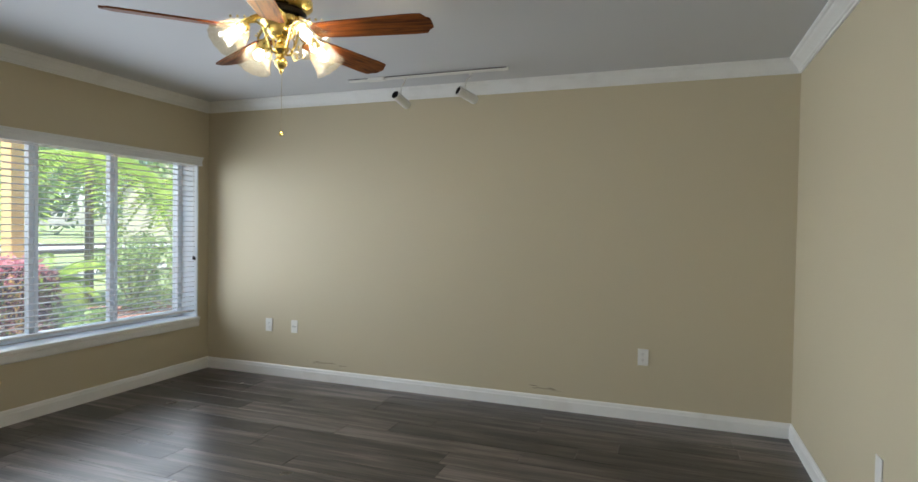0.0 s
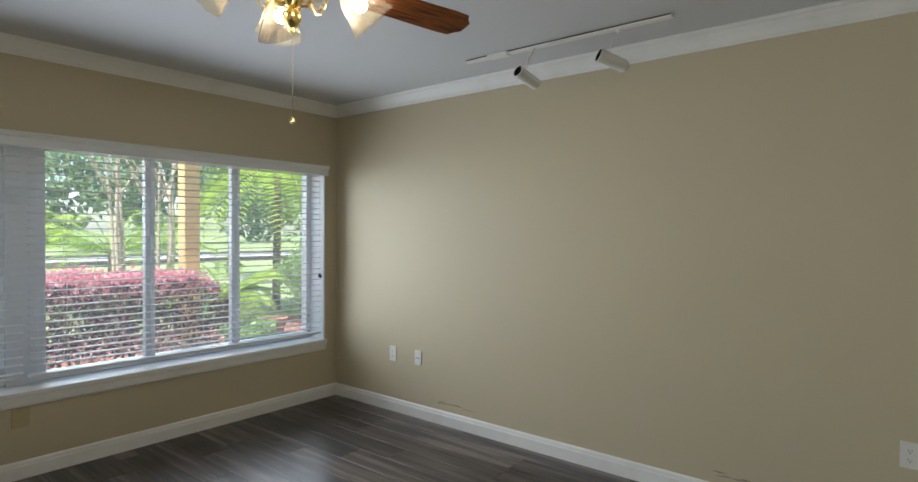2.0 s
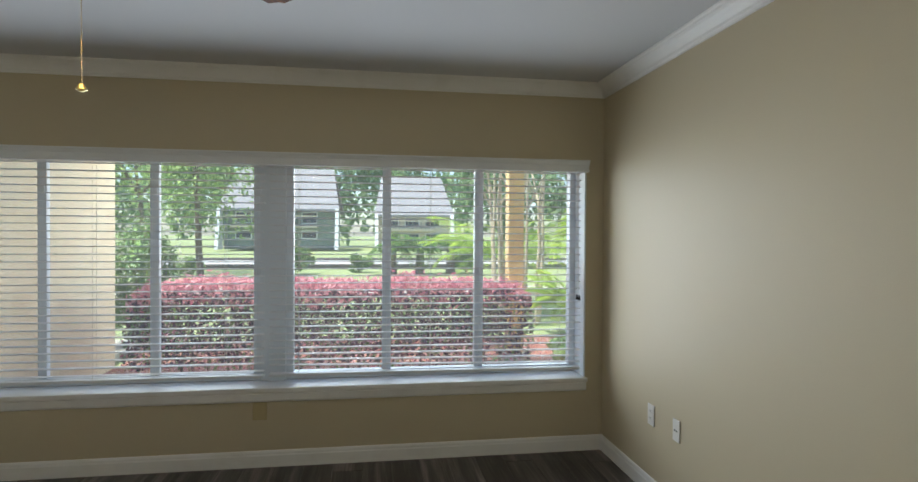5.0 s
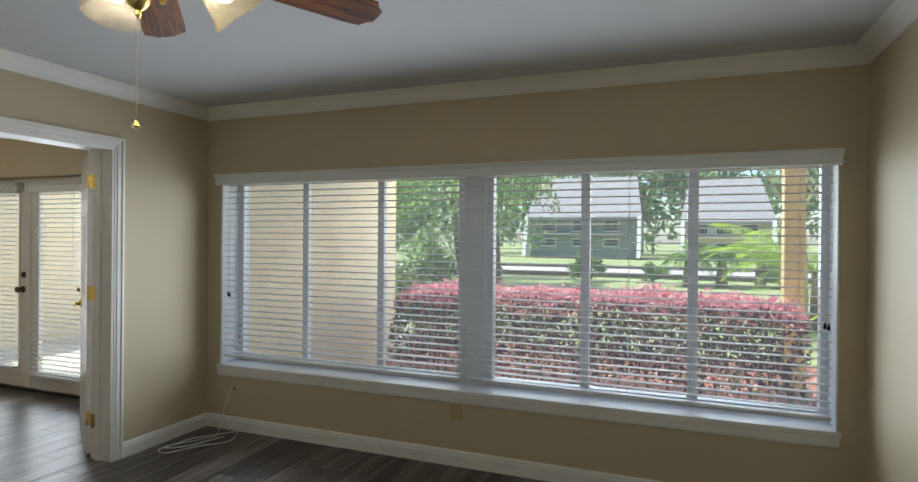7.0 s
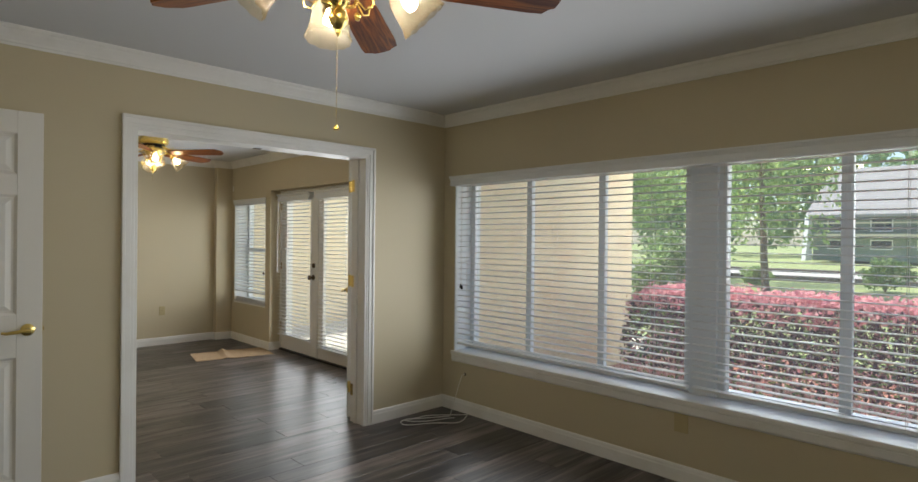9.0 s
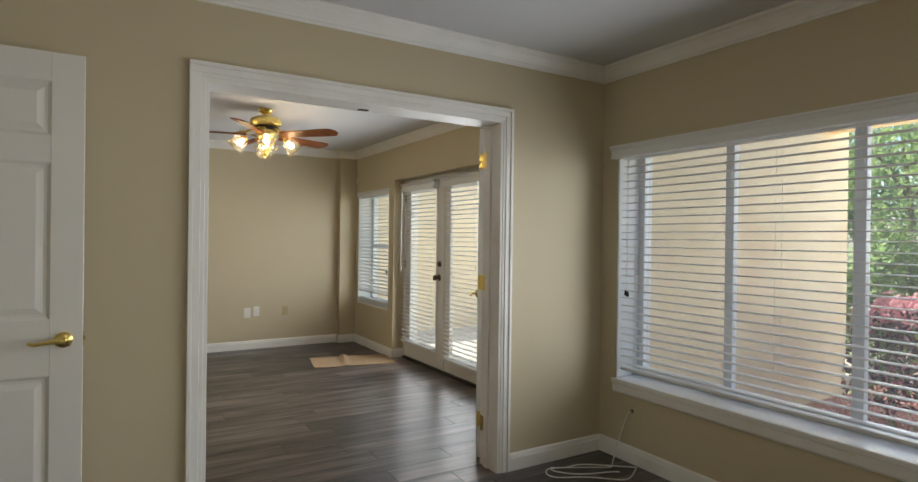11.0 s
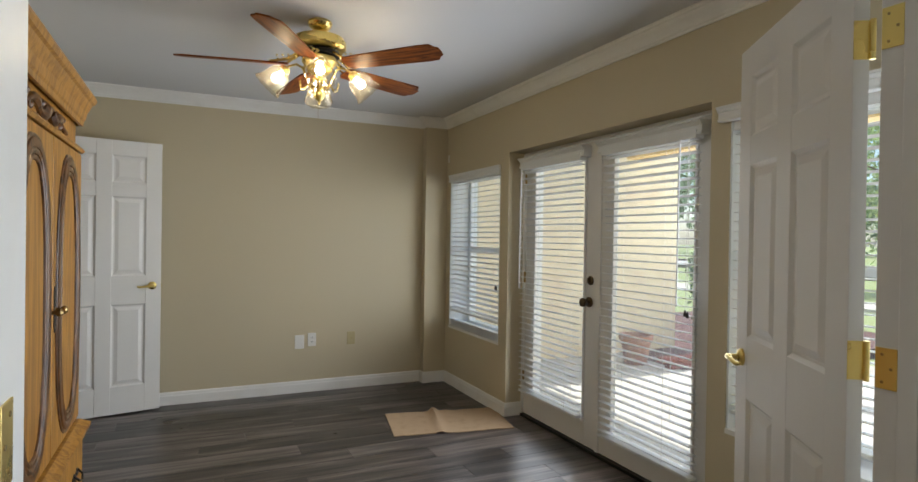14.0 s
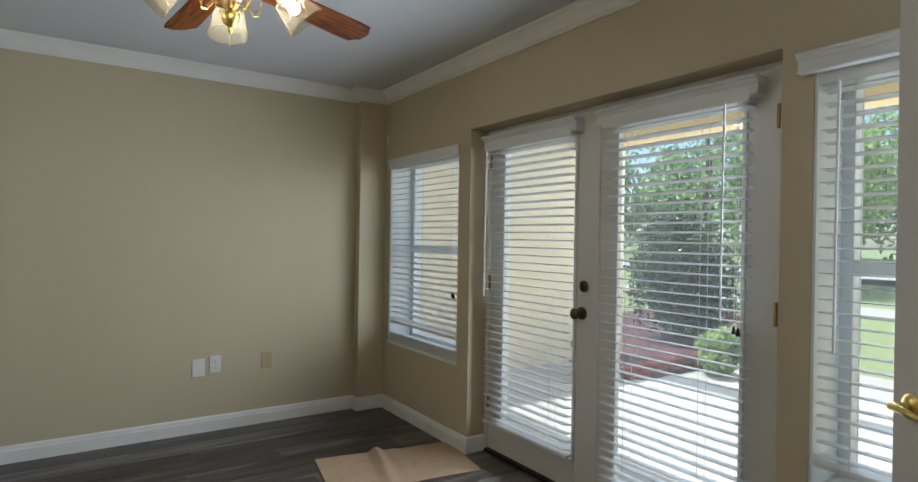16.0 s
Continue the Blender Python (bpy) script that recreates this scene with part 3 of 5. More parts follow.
def blind(x, y0, y1, top, bottom, pitch, tilt, ladders, wand=None, cord=None, label="", sag=0.0, droop=0, parent_name="window_blind"):
    """A faux-wood venetian blind whose slats run along y."""
    b = empty(parent_name, label, "blind", "white venetian blinds")
    part("headrail", boxed(x - 0.028, x + 0.028, y0, y1, top - 0.045, top, bevel=0.002), SLAT, b)
    me = slat_mesh(y1 - y0 - 0.012)
    count = int((top - 0.06 - bottom - 0.02) / pitch)
    for k in range(count):
        z = top - 0.065 - k * pitch
        ob = new("slat", me)
        ob.parent = b
        near_end = max(0, k - (count - 1 - droop)) if droop else 0
        ob.matrix_world = pose(x, (y0 + y1) / 2, z + random.uniform(-0.0012, 0.0012) + 0.006 * near_end, sag * (k / count) ** 3 - 0.18 * near_end, tilt + random.uniform(-1.2, 1.2), 0)
    rail_z = top - 0.065 - count * pitch
    rail = part("bottom_rail", boxed(-0.026, 0.026, -(y1 - y0) / 2 + 0.006, (y1 - y0) / 2 - 0.006, -0.009, 0.009, bevel=0.004), SLAT, b)
    rail.matrix_world = pose(x, (y0 + y1) / 2, rail_z + 0.012, sag, 0, 0)
    for y in ladders:
        bm = bmesh.new()
        for dx in (-0.027, 0.027):
            tube(bm, [(x + dx, y, top - 0.045), (x + dx, y, rail_z + 0.015)], 0.0011, 5)
        part("ladder_cord", bm, CORD, b)
        part("rail_button", lathed([(0.0, 0), (0.006, 0), (0.006, 0.004), (0.0, 0.004)], 8, pose(x + 0.024, y, rail_z + 0.004, 0, 90, 0), False), SLAT, b)
    if wand:
        wy, wz = wand
        part("tilt_wand", tubed([(x + 0.034, wy, top - 0.04), (x + 0.040, wy, (top + wz) / 2), (x + 0.042, wy, wz)], 0.0042, 6), SLAT, b)
    if cord:
        cy, cz = cord
        bm = bmesh.new()
        for dy in (0, 0.007):
            tube(bm, [(x + 0.034, cy + dy, top - 0.04), (x + 0.037, cy + dy * 1.6, cz + 0.03)], 0.0012, 5)
        c = part("lift_cord", bm, CORD, b)
        part("tassel", lathed([(0.001, 0.034), (0.005, 0.028), (0.008, 0.012), (0.009, 0.0), (0.004, -0.002)], 10, pose(x + 0.038, cy, cz)), DARK_METAL, c, "grey cord tassel")
        part("tassel", lathed([(0.001, 0.034), (0.005, 0.028), (0.008, 0.012), (0.009, 0.0), (0.004, -0.002)], 10, pose(x + 0.038, cy + 0.017, cz - 0.006)), DARK_METAL, c, "grey cord tassel")
    return b


def valance(x0, x1, y0, y1, z0, z1, label="white moulded blind valance"):
    v = empty("valance", label, "valance", "white blind valances")
    bm = bmesh.new()
    hgt = z1 - z0
    prof = [(0.0, 0.60), (0.72, 0.60), (0.80, 0.68), (0.86, 0.82), (1.0, 0.88), (1.0, 1.0), (0.0, 1.0)]
    sweep(bm, [(u * (x1 - x0), w * hgt) for u, w in prof], (x0, y0), (x0, y1), (1, 0), 0, 0, z0)
    part("cap_moulding", bm, SLAT, v)
    part("board", boxed(x0, x0 + 0.70 * (x1 - x0), y0 + 0.002, y1 - 0.002, z0, z0 + 0.60 * hgt, bevel=0.002), SLAT, v)
    part("lower_bead", boxed(x0, x0 + 0.80 * (x1 - x0), y0, y1, z0 + 0.02 * hgt, z0 + 0.20 * hgt, bevel=0.003), SLAT, v)
    return v


blind(-3.533, 0.745, 2.715, 1.93, 0.515, 0.0455, -1, (0.86, 1.73, 2.48), None, (0.80, 1.02), "white two-inch venetian blind lowered with open slats")
blind(-3.533, 2.735, 4.775, 1.93, 0.500, 0.0455, -1, (2.92, 3.75, 4.62), None, (4.735, 1.02), "white two-inch venetian blind lowered with open slats", sag=-0.35, droop=3)
valance(XW + 0.002, XW + 0.055, WIN[0] - 0.022, WIN[1] + 0.004, 1.868, 1.948, "long white moulded valance over the window blinds")
blind(-3.535, W2[0] + 0.012, W2[1] - 0.012, 1.90, 0.62, 0.043, 8, (-3.62, -2.90), None, (-2.83, 0.95), "white venetian blind nearly closed, surplus slats stacked")
blind(-3.535, W3[0] + 0.012, W3[1] - 0.012, 1.90, 0.545, 0.043, -4, (-0.54, 0.14), (-0.585, 0.98), (0.2, 0.95), "white venetian blind lowered with open slats")
valance(XW + 0.002, XW + 0.022, W2[0] - 0.005, W2[1] + 0.005, 1.865, 1.93, "white valance over the small window")
valance(XW + 0.002, XW + 0.05, W3[0] - 0.04, W3[1] + 0.04, 1.895, 1.962, "white scrolled valance over the window blind")
bm = bmesh.new()
for k in range(7):
    box(bm, -3.56, -3.51, W2[0] + 0.02, W2[1] - 0.02, 0.545 + 0.009 * k, 0.549 + 0.009 * k)
stack = thing("slat_stack", bm, SLAT, "surplus white slats stacked on the sill", "blind slats", kind="stuff")

# ---- patio doors ----
FX = -3.665


def patio_leaf(y0, y1, hinge_left):
    """A glazed door leaf with its own blind and valance fixed to it."""
    d = empty("patio_door", "white single-glazed patio door with a venetian blind", "door", "pair of patio doors", kind="structure")
    st, top, bot, z0, z1 = 0.125, 0.10, 0.145, 0.022, 1.985
    x0, x1 = FX - 0.022, FX + 0.022
    part("stile", boxed(x0, x1, y0, y0 + st, z0, z1, bevel=0.003), DOORW, d)
    part("stile", boxed(x0, x1, y1 - st, y1, z0, z1, bevel=0.003), DOORW, d)
    part("rail", boxed(x0, x1, y0 + st, y1 - st, z0, z0 + bot, bevel=0.003), DOORW, d)
    part("rail", boxed(x0, x1, y0 + st, y1 - st, z1 - top, z1, bevel=0.003), DOORW, d)
    g = part("pane", boxed(FX - 0.004, FX + 0.004, y0 + st, y1 - st, z0 + bot, z1 - top), GLASS, d)
    g.visible_shadow = False
    for a, b in ((y0 + st, y0 + st + 0.018), (y1 - st - 0.018, y1 - st)):
        part("glazing_bead", boxed(x1 - 0.016, x1 + 0.008, a, b, z0 + bot, z1 - top, bevel=0.003), DOORW, d)
    for a, b in ((z0 + bot, z0 + bot + 0.018), (z1 - top - 0.018, z1 - top)):
        part("glazing_bead", boxed(x1 - 0.016, x1 + 0.008, y0 + st + 0.018, y1 - st - 0.018, a, b, bevel=0.003), DOORW, d)
    for z in (0.27, 1.02, 1.76):
        yy = y0 if hinge_left else y1
        part("hinge", lathed([(0.0, 0), (0.008, 0), (0.008, 0.09), (0.0, 0.09)], 10, pose(x1 + 0.006, yy + (0.004 if hinge_left else -0.004), z), False), BRASS_DULL, d, "tarnished brass hinge")
    return d


SEAM = -1.745
left_leaf = patio_leaf(FD[0] + 0.028, SEAM - 0.002, True)
right_leaf = patio_leaf(SEAM + 0.002, FD[1] - 0.075, False)
part("astragal", boxed(FX + 0.02, FX + 0.034, SEAM - 0.004, SEAM + 0.03, 0.022, 1.985, bevel=0.003), DOORW, right_leaf)
pframe = empty("trim", "white wooden frame of the patio doors", "door frame", kind="structure")
part("jamb", boxed(XOUT, FX + 0.03, FD[0] - 0.002, FD[0] + 0.025, 0, FD[3], bevel=0.002), TRIM, pframe)
part("jamb", boxed(XOUT, FX + 0.03, FD[1] - 0.072, FD[1] + 0.002, 0, FD[3], bevel=0.002), TRIM, pframe)
part("jamb_head", boxed(XOUT, FX + 0.03, FD[0] + 0.025, FD[1] - 0.072, 1.99, FD[3] + 0.002, bevel=0.002), TRIM, pframe)
part("threshold", boxed(XOUT - 0.03, FX + 0.05, FD[0] + 0.025, FD[1] - 0.072, 0, 0.02, bevel=0.003), DARK_METAL, pframe, "dark metal threshold")
blind(FX + 0.062, -2.60, -1.865, 1.915, 0.165, 0.0435, -6, (-2.50, -2.0), (-2.575, 0.98), None, "white venetian blind on the patio door, slats open")
blind(FX + 0.062, -1.66, -0.925, 1.915, 0.115, 0.0435, -6, (-1.50, -1.12), (-1.02, 1.02), (-0.965, 0.98), "white venetian blind on the patio door, slats open")
valance(FX + 0.022, FX + 0.105, -2.63, -1.835, 1.888, 1.962, "white boxed valance at the top of the door blind")
valance(FX + 0.022, FX + 0.105, -1.70, -0.895, 1.888, 1.962, "white boxed valance at the top of the door blind")


def rose(name, y, z, r, label):
    return part(name, lathed([(0.0, 0), (r * 1.15, 0), (r * 1.15, 0.006), (r * 0.9, 0.011), (0, 0.011)], 20, pose(FX + 0.022, y, z, 0, 90, 0), False), BRONZE, left_leaf, label, smooth=True)


kn = rose("knob", -1.83, 0.955, 0.029, "dark bronze round knob")
part("grip", lathed([(0.010, 0.010), (0.010, 0.03), (0.022, 0.038), (0.029, 0.050), (0.028, 0.060), (0.018, 0.068), (0.0, 0.070)], 20, pose(FX + 0.022, -1.83, 0.955, 0, 90, 0), False), BRONZE, kn, smooth=True)
db = rose("deadbolt", -1.82, 1.095, 0.026, "dark bronze deadbolt turn")
part("thumb_turn", boxed(FX + 0.03, FX + 0.05, -1.824, -1.816, 1.077, 1.113, bevel=0.003), BRONZE, db)


# ---- panel doors ----
def hinge_plate(bm, x, y, z, wide=0.036, high=0.09, m=None):
    box(bm, x - 0.0012, x + 0.0012, y - wide / 2, y + wide / 2, z - high / 2, z + high / 2, bevel=0.0008, m=m)


def panel_door(name, at, turn, w, label, handle_side=1, hinges=True, lever_dir=-1):
    """A six-panel leaf: hinge edge at the local origin, free edge at +x, faces to +-y."""
    d = empty(name, label, "door", kind="structure", at=at, turn=turn)
    t, z0, top = 0.0175, 0.012, 2.035
    st, mu = 0.105, 0.10
    zs = [z0, z0 + 0.20, z0 + 0.81, z0 + 1.02, z0 + 1.61, z0 + 1.71, z0 + 1.915, top]
    bm = bmesh.new()
    for a, b in ((0, st), (w / 2 - mu / 2, w / 2 + mu / 2), (w - st, w)):
        box(bm, a, b, -t, t, z0, top, bevel=0.0015)
    for a, b in ((zs[0], zs[1]), (zs[2], zs[3]), (zs[4], zs[5]), (zs[6], zs[7])):
        box(bm, st, w / 2 - mu / 2, -t + 0.0004, t - 0.0004, a, b)
        box(bm, w / 2 + mu / 2, w - st, -t + 0.0004, t - 0.0004, a, b)
    box(bm, st, w - st, -0.006, 0.006, z0 + 0.1, top - 0.05)
    part("leaf", bm, DOORW, d)
    for a, b in ((st, w / 2 - mu / 2), (w / 2 + mu / 2, w - st)):
        for c, e in ((zs[1], zs[2]), (zs[3], zs[4]), (zs[5], zs[6])):
            bm = bmesh.new()
            for s in (-1, 1):
                # sloping margin down from the frame, then a raised field
                rings = []
                for inset, dep in ((0.0, t - 0.001), (0.012, 0.0075), (0.022, 0.0075), (0.045, 0.0145), (0.047, 0.0145)):
                    rings.append([bm.verts.new((x, s * dep, z)) for x, z in ((a + inset, c + inset), (b - inset, c + inset), (b - inset, e - inset), (a + inset, e - inset))])
                for r0, r1 in zip(rings, rings[1:]):
                    for k in range(4):
                        bm.faces.new((r0[k], r0[(k + 1) % 4], r1[(k + 1) % 4], r1[k]))
                bm.faces.new(rings[-1])
            bmesh.ops.recalc_face_normals(bm, faces=bm.faces)
            part("panel", bm, DOORW, d)
    hx = w - 0.06
    for s in (-1, 1):
        hnd = part("handle", lathed([(0, 0), (0.030, 0), (0.030, 0.006), (0.022, 0.013), (0.011, 0.016), (0.010, 0.048), (0.0, 0.05)], 20, pose(hx, s * t, 0.955, -90 * s, 0, 0), False), BRASS, d, "polished brass lever handle", smooth=True)
        bm = bmesh.new()
        pts = [(hx + 0.006, s * (t + 0.045), 0.955), (hx - 0.02, s * (t + 0.049), 0.957), (hx - 0.055, s * (t + 0.05), 0.952), (hx - 0.09, s * (t + 0.047), 0.948), (hx - 0.105, s * (t + 0.04), 0.953)]
        tube(bm, pts, [0.011, 0.010, 0.008, 0.0075, 0.006], 10)
        part("lever", bm, BRASS, hnd, smooth=True)
    part("latch_plate", boxed(w - 0.0005, w + 0.0015, -0.012, 0.012, 0.925, 0.985, bevel=0.0005), BRASS, d, "brass latch plate")
    part("latch_bolt", boxed(w + 0.001, w + 0.009, -0.006, 0.006, 0.945, 0.965, bevel=0.002), BRASS_DULL, d)
    if hinges:
        for z in (0.25, 1.09, 1.83):
            bm = bmesh.new()
            hinge_plate(bm, -0.0012, 0.0, z)
            h = part("hinge", bm, BRASS, d, "polished brass butt hinge")
            part("knuckle", lathed([(0, -0.047), (0.0065, -0.046), (0.0065, 0.046), (0, 0.047)], 10, pose(-0.006, handle_side * 0.021, z), False), BRASS, h, smooth=True)
    return d


LX, LY = -2.715, 0.355
panel_door("door_1", (LX, LY, 0), math.degrees(math.atan2(-0.62, -0.40)), 0.755, "white six-panel door standing open into the back room", handle_side=-1)
panel_door("door_2", (-0.36, -3.655, 0), math.degrees(math.atan2(-0.155, -0.73)), 0.76, "white six-panel door standing open against the wall", handle_side=1, hinges=False)
panel_door("door_3", (0.115, 0.655, 0), 180.0 - 1.0, 0.79, "white six-panel entry door folded back to the wall", handle_side=1, hinges=False)
for hx, side in ((OPEN[0] + 0.0168, 1), (OPEN[1] - 0.0310, -1)):
    for z in ((0.25, 1.09, 1.83) if side == 1 else (0.25, 1.137, 1.84)):
        bm = bmesh.new()
        hinge_plate(bm, hx, YS2 + 0.018, z, wide=0.044)
        hp = thing("hinge_plate", bm, BRASS, "polished brass hinge plate on the jamb", "hinge", "jamb hinge plates")
        for dy, dz in ((-0.008, 0.03), (0.01, 0.0), (-0.008, -0.03)):
            part("screw", lathed([(0, 0), (0.0035, 0), (0.003, 0.0012), (0, 0.0014)], 8, pose(hx + side * 0.0012, YS2 + 0.018 + dy, z + dz, 0, 90 * side, 0), False), BRASS_DULL, hp)


# ---- ceiling fans ----
def ceiling_fan(at, blade0, arm0, chain_bottom, label, second_chain, drop, lift):
    """Five-blade brass fan with a four-shade light kit; heights run from drop below the ceiling, blades raised by lift."""
    f = empty("ceiling_fan", label, "ceiling fan", "brass ceiling fans", at=(*at, H - drop))
    part("canopy", lathed([(r, z + drop) for r, z in ((0, 0), (0.058, 0), (0.062, -0.012), (0.055, -0.030), (0.040, -0.044), (0.030, -0.050), (0, -0.05))], 28, None, False), BRASS, f, smooth=True)
    part("downrod", lathed([(0.016, drop - 0.045), (0.016, -0.075)], 14), BRASS, f, smooth=True)
    part("motor_housing", lathed([(0.03, -0.060), (0.085, -0.066), (0.122, -0.080), (0.134, -0.100), (0.134, -0.128), (0.122, -0.140), (0.100, -0.146), (0.04, -0.150)], 36), BRASS, f, smooth=True)
    part("motor_vent", lathed([(0.099, -0.146), (0.108, -0.158), (0.100, -0.172), (0.06, -0.178)], 30), DARK_METAL, f, "dark pierced motor ring", smooth=True)
    part("flywheel", lathed([(0.03, -0.176), (0.085, -0.180), (0.09, -0.205), (0.07, -0.225), (0.03, -0.228)], 28), BRASS, f, smooth=True)
    for k in range(5):
        a = blade0 + 72 * k
        r = pose(0, 0, 0, 0, 0, a)
        bm = bmesh.new()
        # pierced scroll arm: two curved rails, a leaf-shaped plate and beads
        for s in (-1, 1):
            tube(bm, [(0.08, s * 0.012, -0.206), (0.12, s * 0.030, -0.228), (0.165, s * 0.036, -0.258), (0.205, s * 0.022, -0.264), (0.235, s * 0.006, -0.264)], 0.0055, 7)
            for j in range(4):
                lathe(bm, [(0.0005, -0.006), (0.007, 0.0), (0.0005, 0.006)], 8, pose(0.125 + 0.028 * j, s * (0.036 - 0.002 * j), -0.232 - 0.003 * j))
        tube(bm, [(0.08, 0, -0.204), (0.14, 0, -0.246), (0.25, 0, -0.265)], 0.006, 7)
        for v in bm.verts:
            v.co = r @ v.co + Vector((0, 0, lift))
        part("blade_arm", bm, BRASS, f, "pierced cast brass blade arm", smooth=True)
        bm = bmesh.new()
        outline = [(0.17, -0.052), (0.30, -0.060), (0.60, -0.069), (0.655, -0.066), (0.672, -0.040), (0.688, -0.030), (0.690, 0.0), (0.688, 0.030), (0.672, 0.040), (0.655, 0.066), (0.60, 0.069), (0.30, 0.060), (0.17, 0.052), (0.155, 0.03), (0.155, -0.03)]
        tilt = pose(0, 0, lift - 0.272, -13, 0, 0)
        top = [bm.verts.new(tilt @ Vector((x, y, 0.004))) for x, y in outline]
        low = [bm.verts.new(tilt @ Vector((x, y, -0.004))) for x, y in outline]
        bm.faces.new(top)
        bm.faces.new(low[::-1])
        for j in range(len(outline)):
            bm.faces.new((top[j], low[j], low[(j + 1) % len(outline)], top[(j + 1) % len(outline)]))
        bl = part("blade", bm, BLADE, f, "reddish cherry-stained fan blade")
        bl.matrix_basis = r
    part("switch_housing", lathed([(0.03, -0.196), (0.060, -0.204), (0.068, -0.222), (0.062, -0.246), (0.045, -0.262), (0.022, -0.270)], 28), BRASS, f, smooth=True)
    part("light_column", lathed([(0.020, -0.266), (0.016, -0.285), (0.030, -0.300), (0.034, -0.318), (0.022, -0.335), (0.012, -0.342), (0.020, -0.352), (0.028, -0.366), (0.026, -0.384), (0.014, -0.398), (0.006, -0.404), (0.008, -0.414), (0.0015, -0.424)], 22), BRASS, f, smooth=True)
    for k in range(4):
        a = arm0 + 90 * k
        r = pose(0, 0, 0, 0, 0, a)
        bm = bmesh.new()
        tube(bm, [r @ Vector(p) for p in ((0.02, 0, -0.335), (0.045, 0, -0.330), (0.062, 0, -0.290), (0.085, 0, -0.236), (0.115, 0, -0.222), (0.152, 0, -0.236), (0.165, 0, -0.250))], 0.0055, 8)
        arm = part("light_arm", bm, BRASS, f, smooth=True)
        m = r @ pose(0.165, 0, -0.250, 0, -44, 0)
        part("socket", lathed([(0.008, 0.012), (0.024, 0.004), (0.028, -0.012), (0.026, -0.026), (0.016, -0.028)], 18, m), BRASS, arm, smooth=True)
        for s in (-1, 1):
            bm = bmesh.new()
            tube(bm, [r @ Vector(p) for p in ((0.055, s * 0.008, -0.318), (0.075, s * 0.02, -0.345), (0.092, s * 0.03, -0.338), (0.095, s * 0.032, -0.322))], 0.0026, 6)
            lathe(bm, [(0.0005, -0.007), (0.006, 0.0), (0.0005, 0.007)], 8, r @ pose(0.095, s * 0.032, -0.316))
            part("scroll", bm, BRASS, arm, "small brass scroll with a bead", smooth=True)
        bm = bmesh.new()
        lathe(bm, [(0.025, -0.012), (0.040, -0.018), (0.052, -0.034), (0.058, -0.056), (0.061, -0.082), (0.065, -0.108), (0.076, -0.134)], 48, m, ruffle=0.004, lobes=12)
        shade = part("shade", bm, LAMP_GLASS, f, "ruffled clear and frosted glass tulip shade", smooth=True)
        part("bulb", lathed([(0.0, -0.020), (0.010, -0.024), (0.013, -0.040), (0.020, -0.058), (0.022, -0.070), (0.016, -0.084), (0.0, -0.090)], 16, m, False), BULB, shade, "lit warm bulb", smooth=True)
    bm = bmesh.new()
    for j in range(int((chain_bottom - 0.424) / 0.006)):
        lathe(bm, [(0.0003, -0.0022), (0.0016, 0), (0.0003, 0.0022)], 5, pose(0.004, 0, -0.426 - j * 0.006))
    ch = part("pull_chain", bm, BRASS_DULL, f, smooth=True)
    if second_chain:
        part("chain_fob", lathed([(0.002, 0.008), (0.005, 0.006), (0.008, 0.0), (0.011, -0.005), (0.003, -0.009)], 12, pose(0.004, 0, -chain_bottom)), BRASS, ch, "turned brass pull", smooth=True)
        bm = bmesh.new()
        for j in range(14):
            lathe(bm, [(0.0003, -0.0022), (0.0022, 0), (0.0003, 0.0022)], 5, pose(-0.045, 0.03, -0.27 - j * 0.006))
        c2 = part("pull_chain", bm, BRASS_DULL, f, smooth=True)
        part("chain_fob", lathed([(0.002, 0.010), (0.008, 0.006), (0.010, 0.0), (0.006, -0.012), (0.002, -0.014)], 12, pose(-0.045, 0.03, -0.36)), BRASS, c2, "turned brass pull", smooth=True)
    return f


ceiling_fan((-1.064, 2.785), 7.2, 65.2, 0.685, "brass ceiling fan with cherry blades and lit lamps", True, 0.03, 0.03)
ceiling_fan((-1.905, -1.835), 132.0, 169.5, 0.50, "brass ceiling fan with cherry blades and lit lamps", False, 0.008, 0.05)


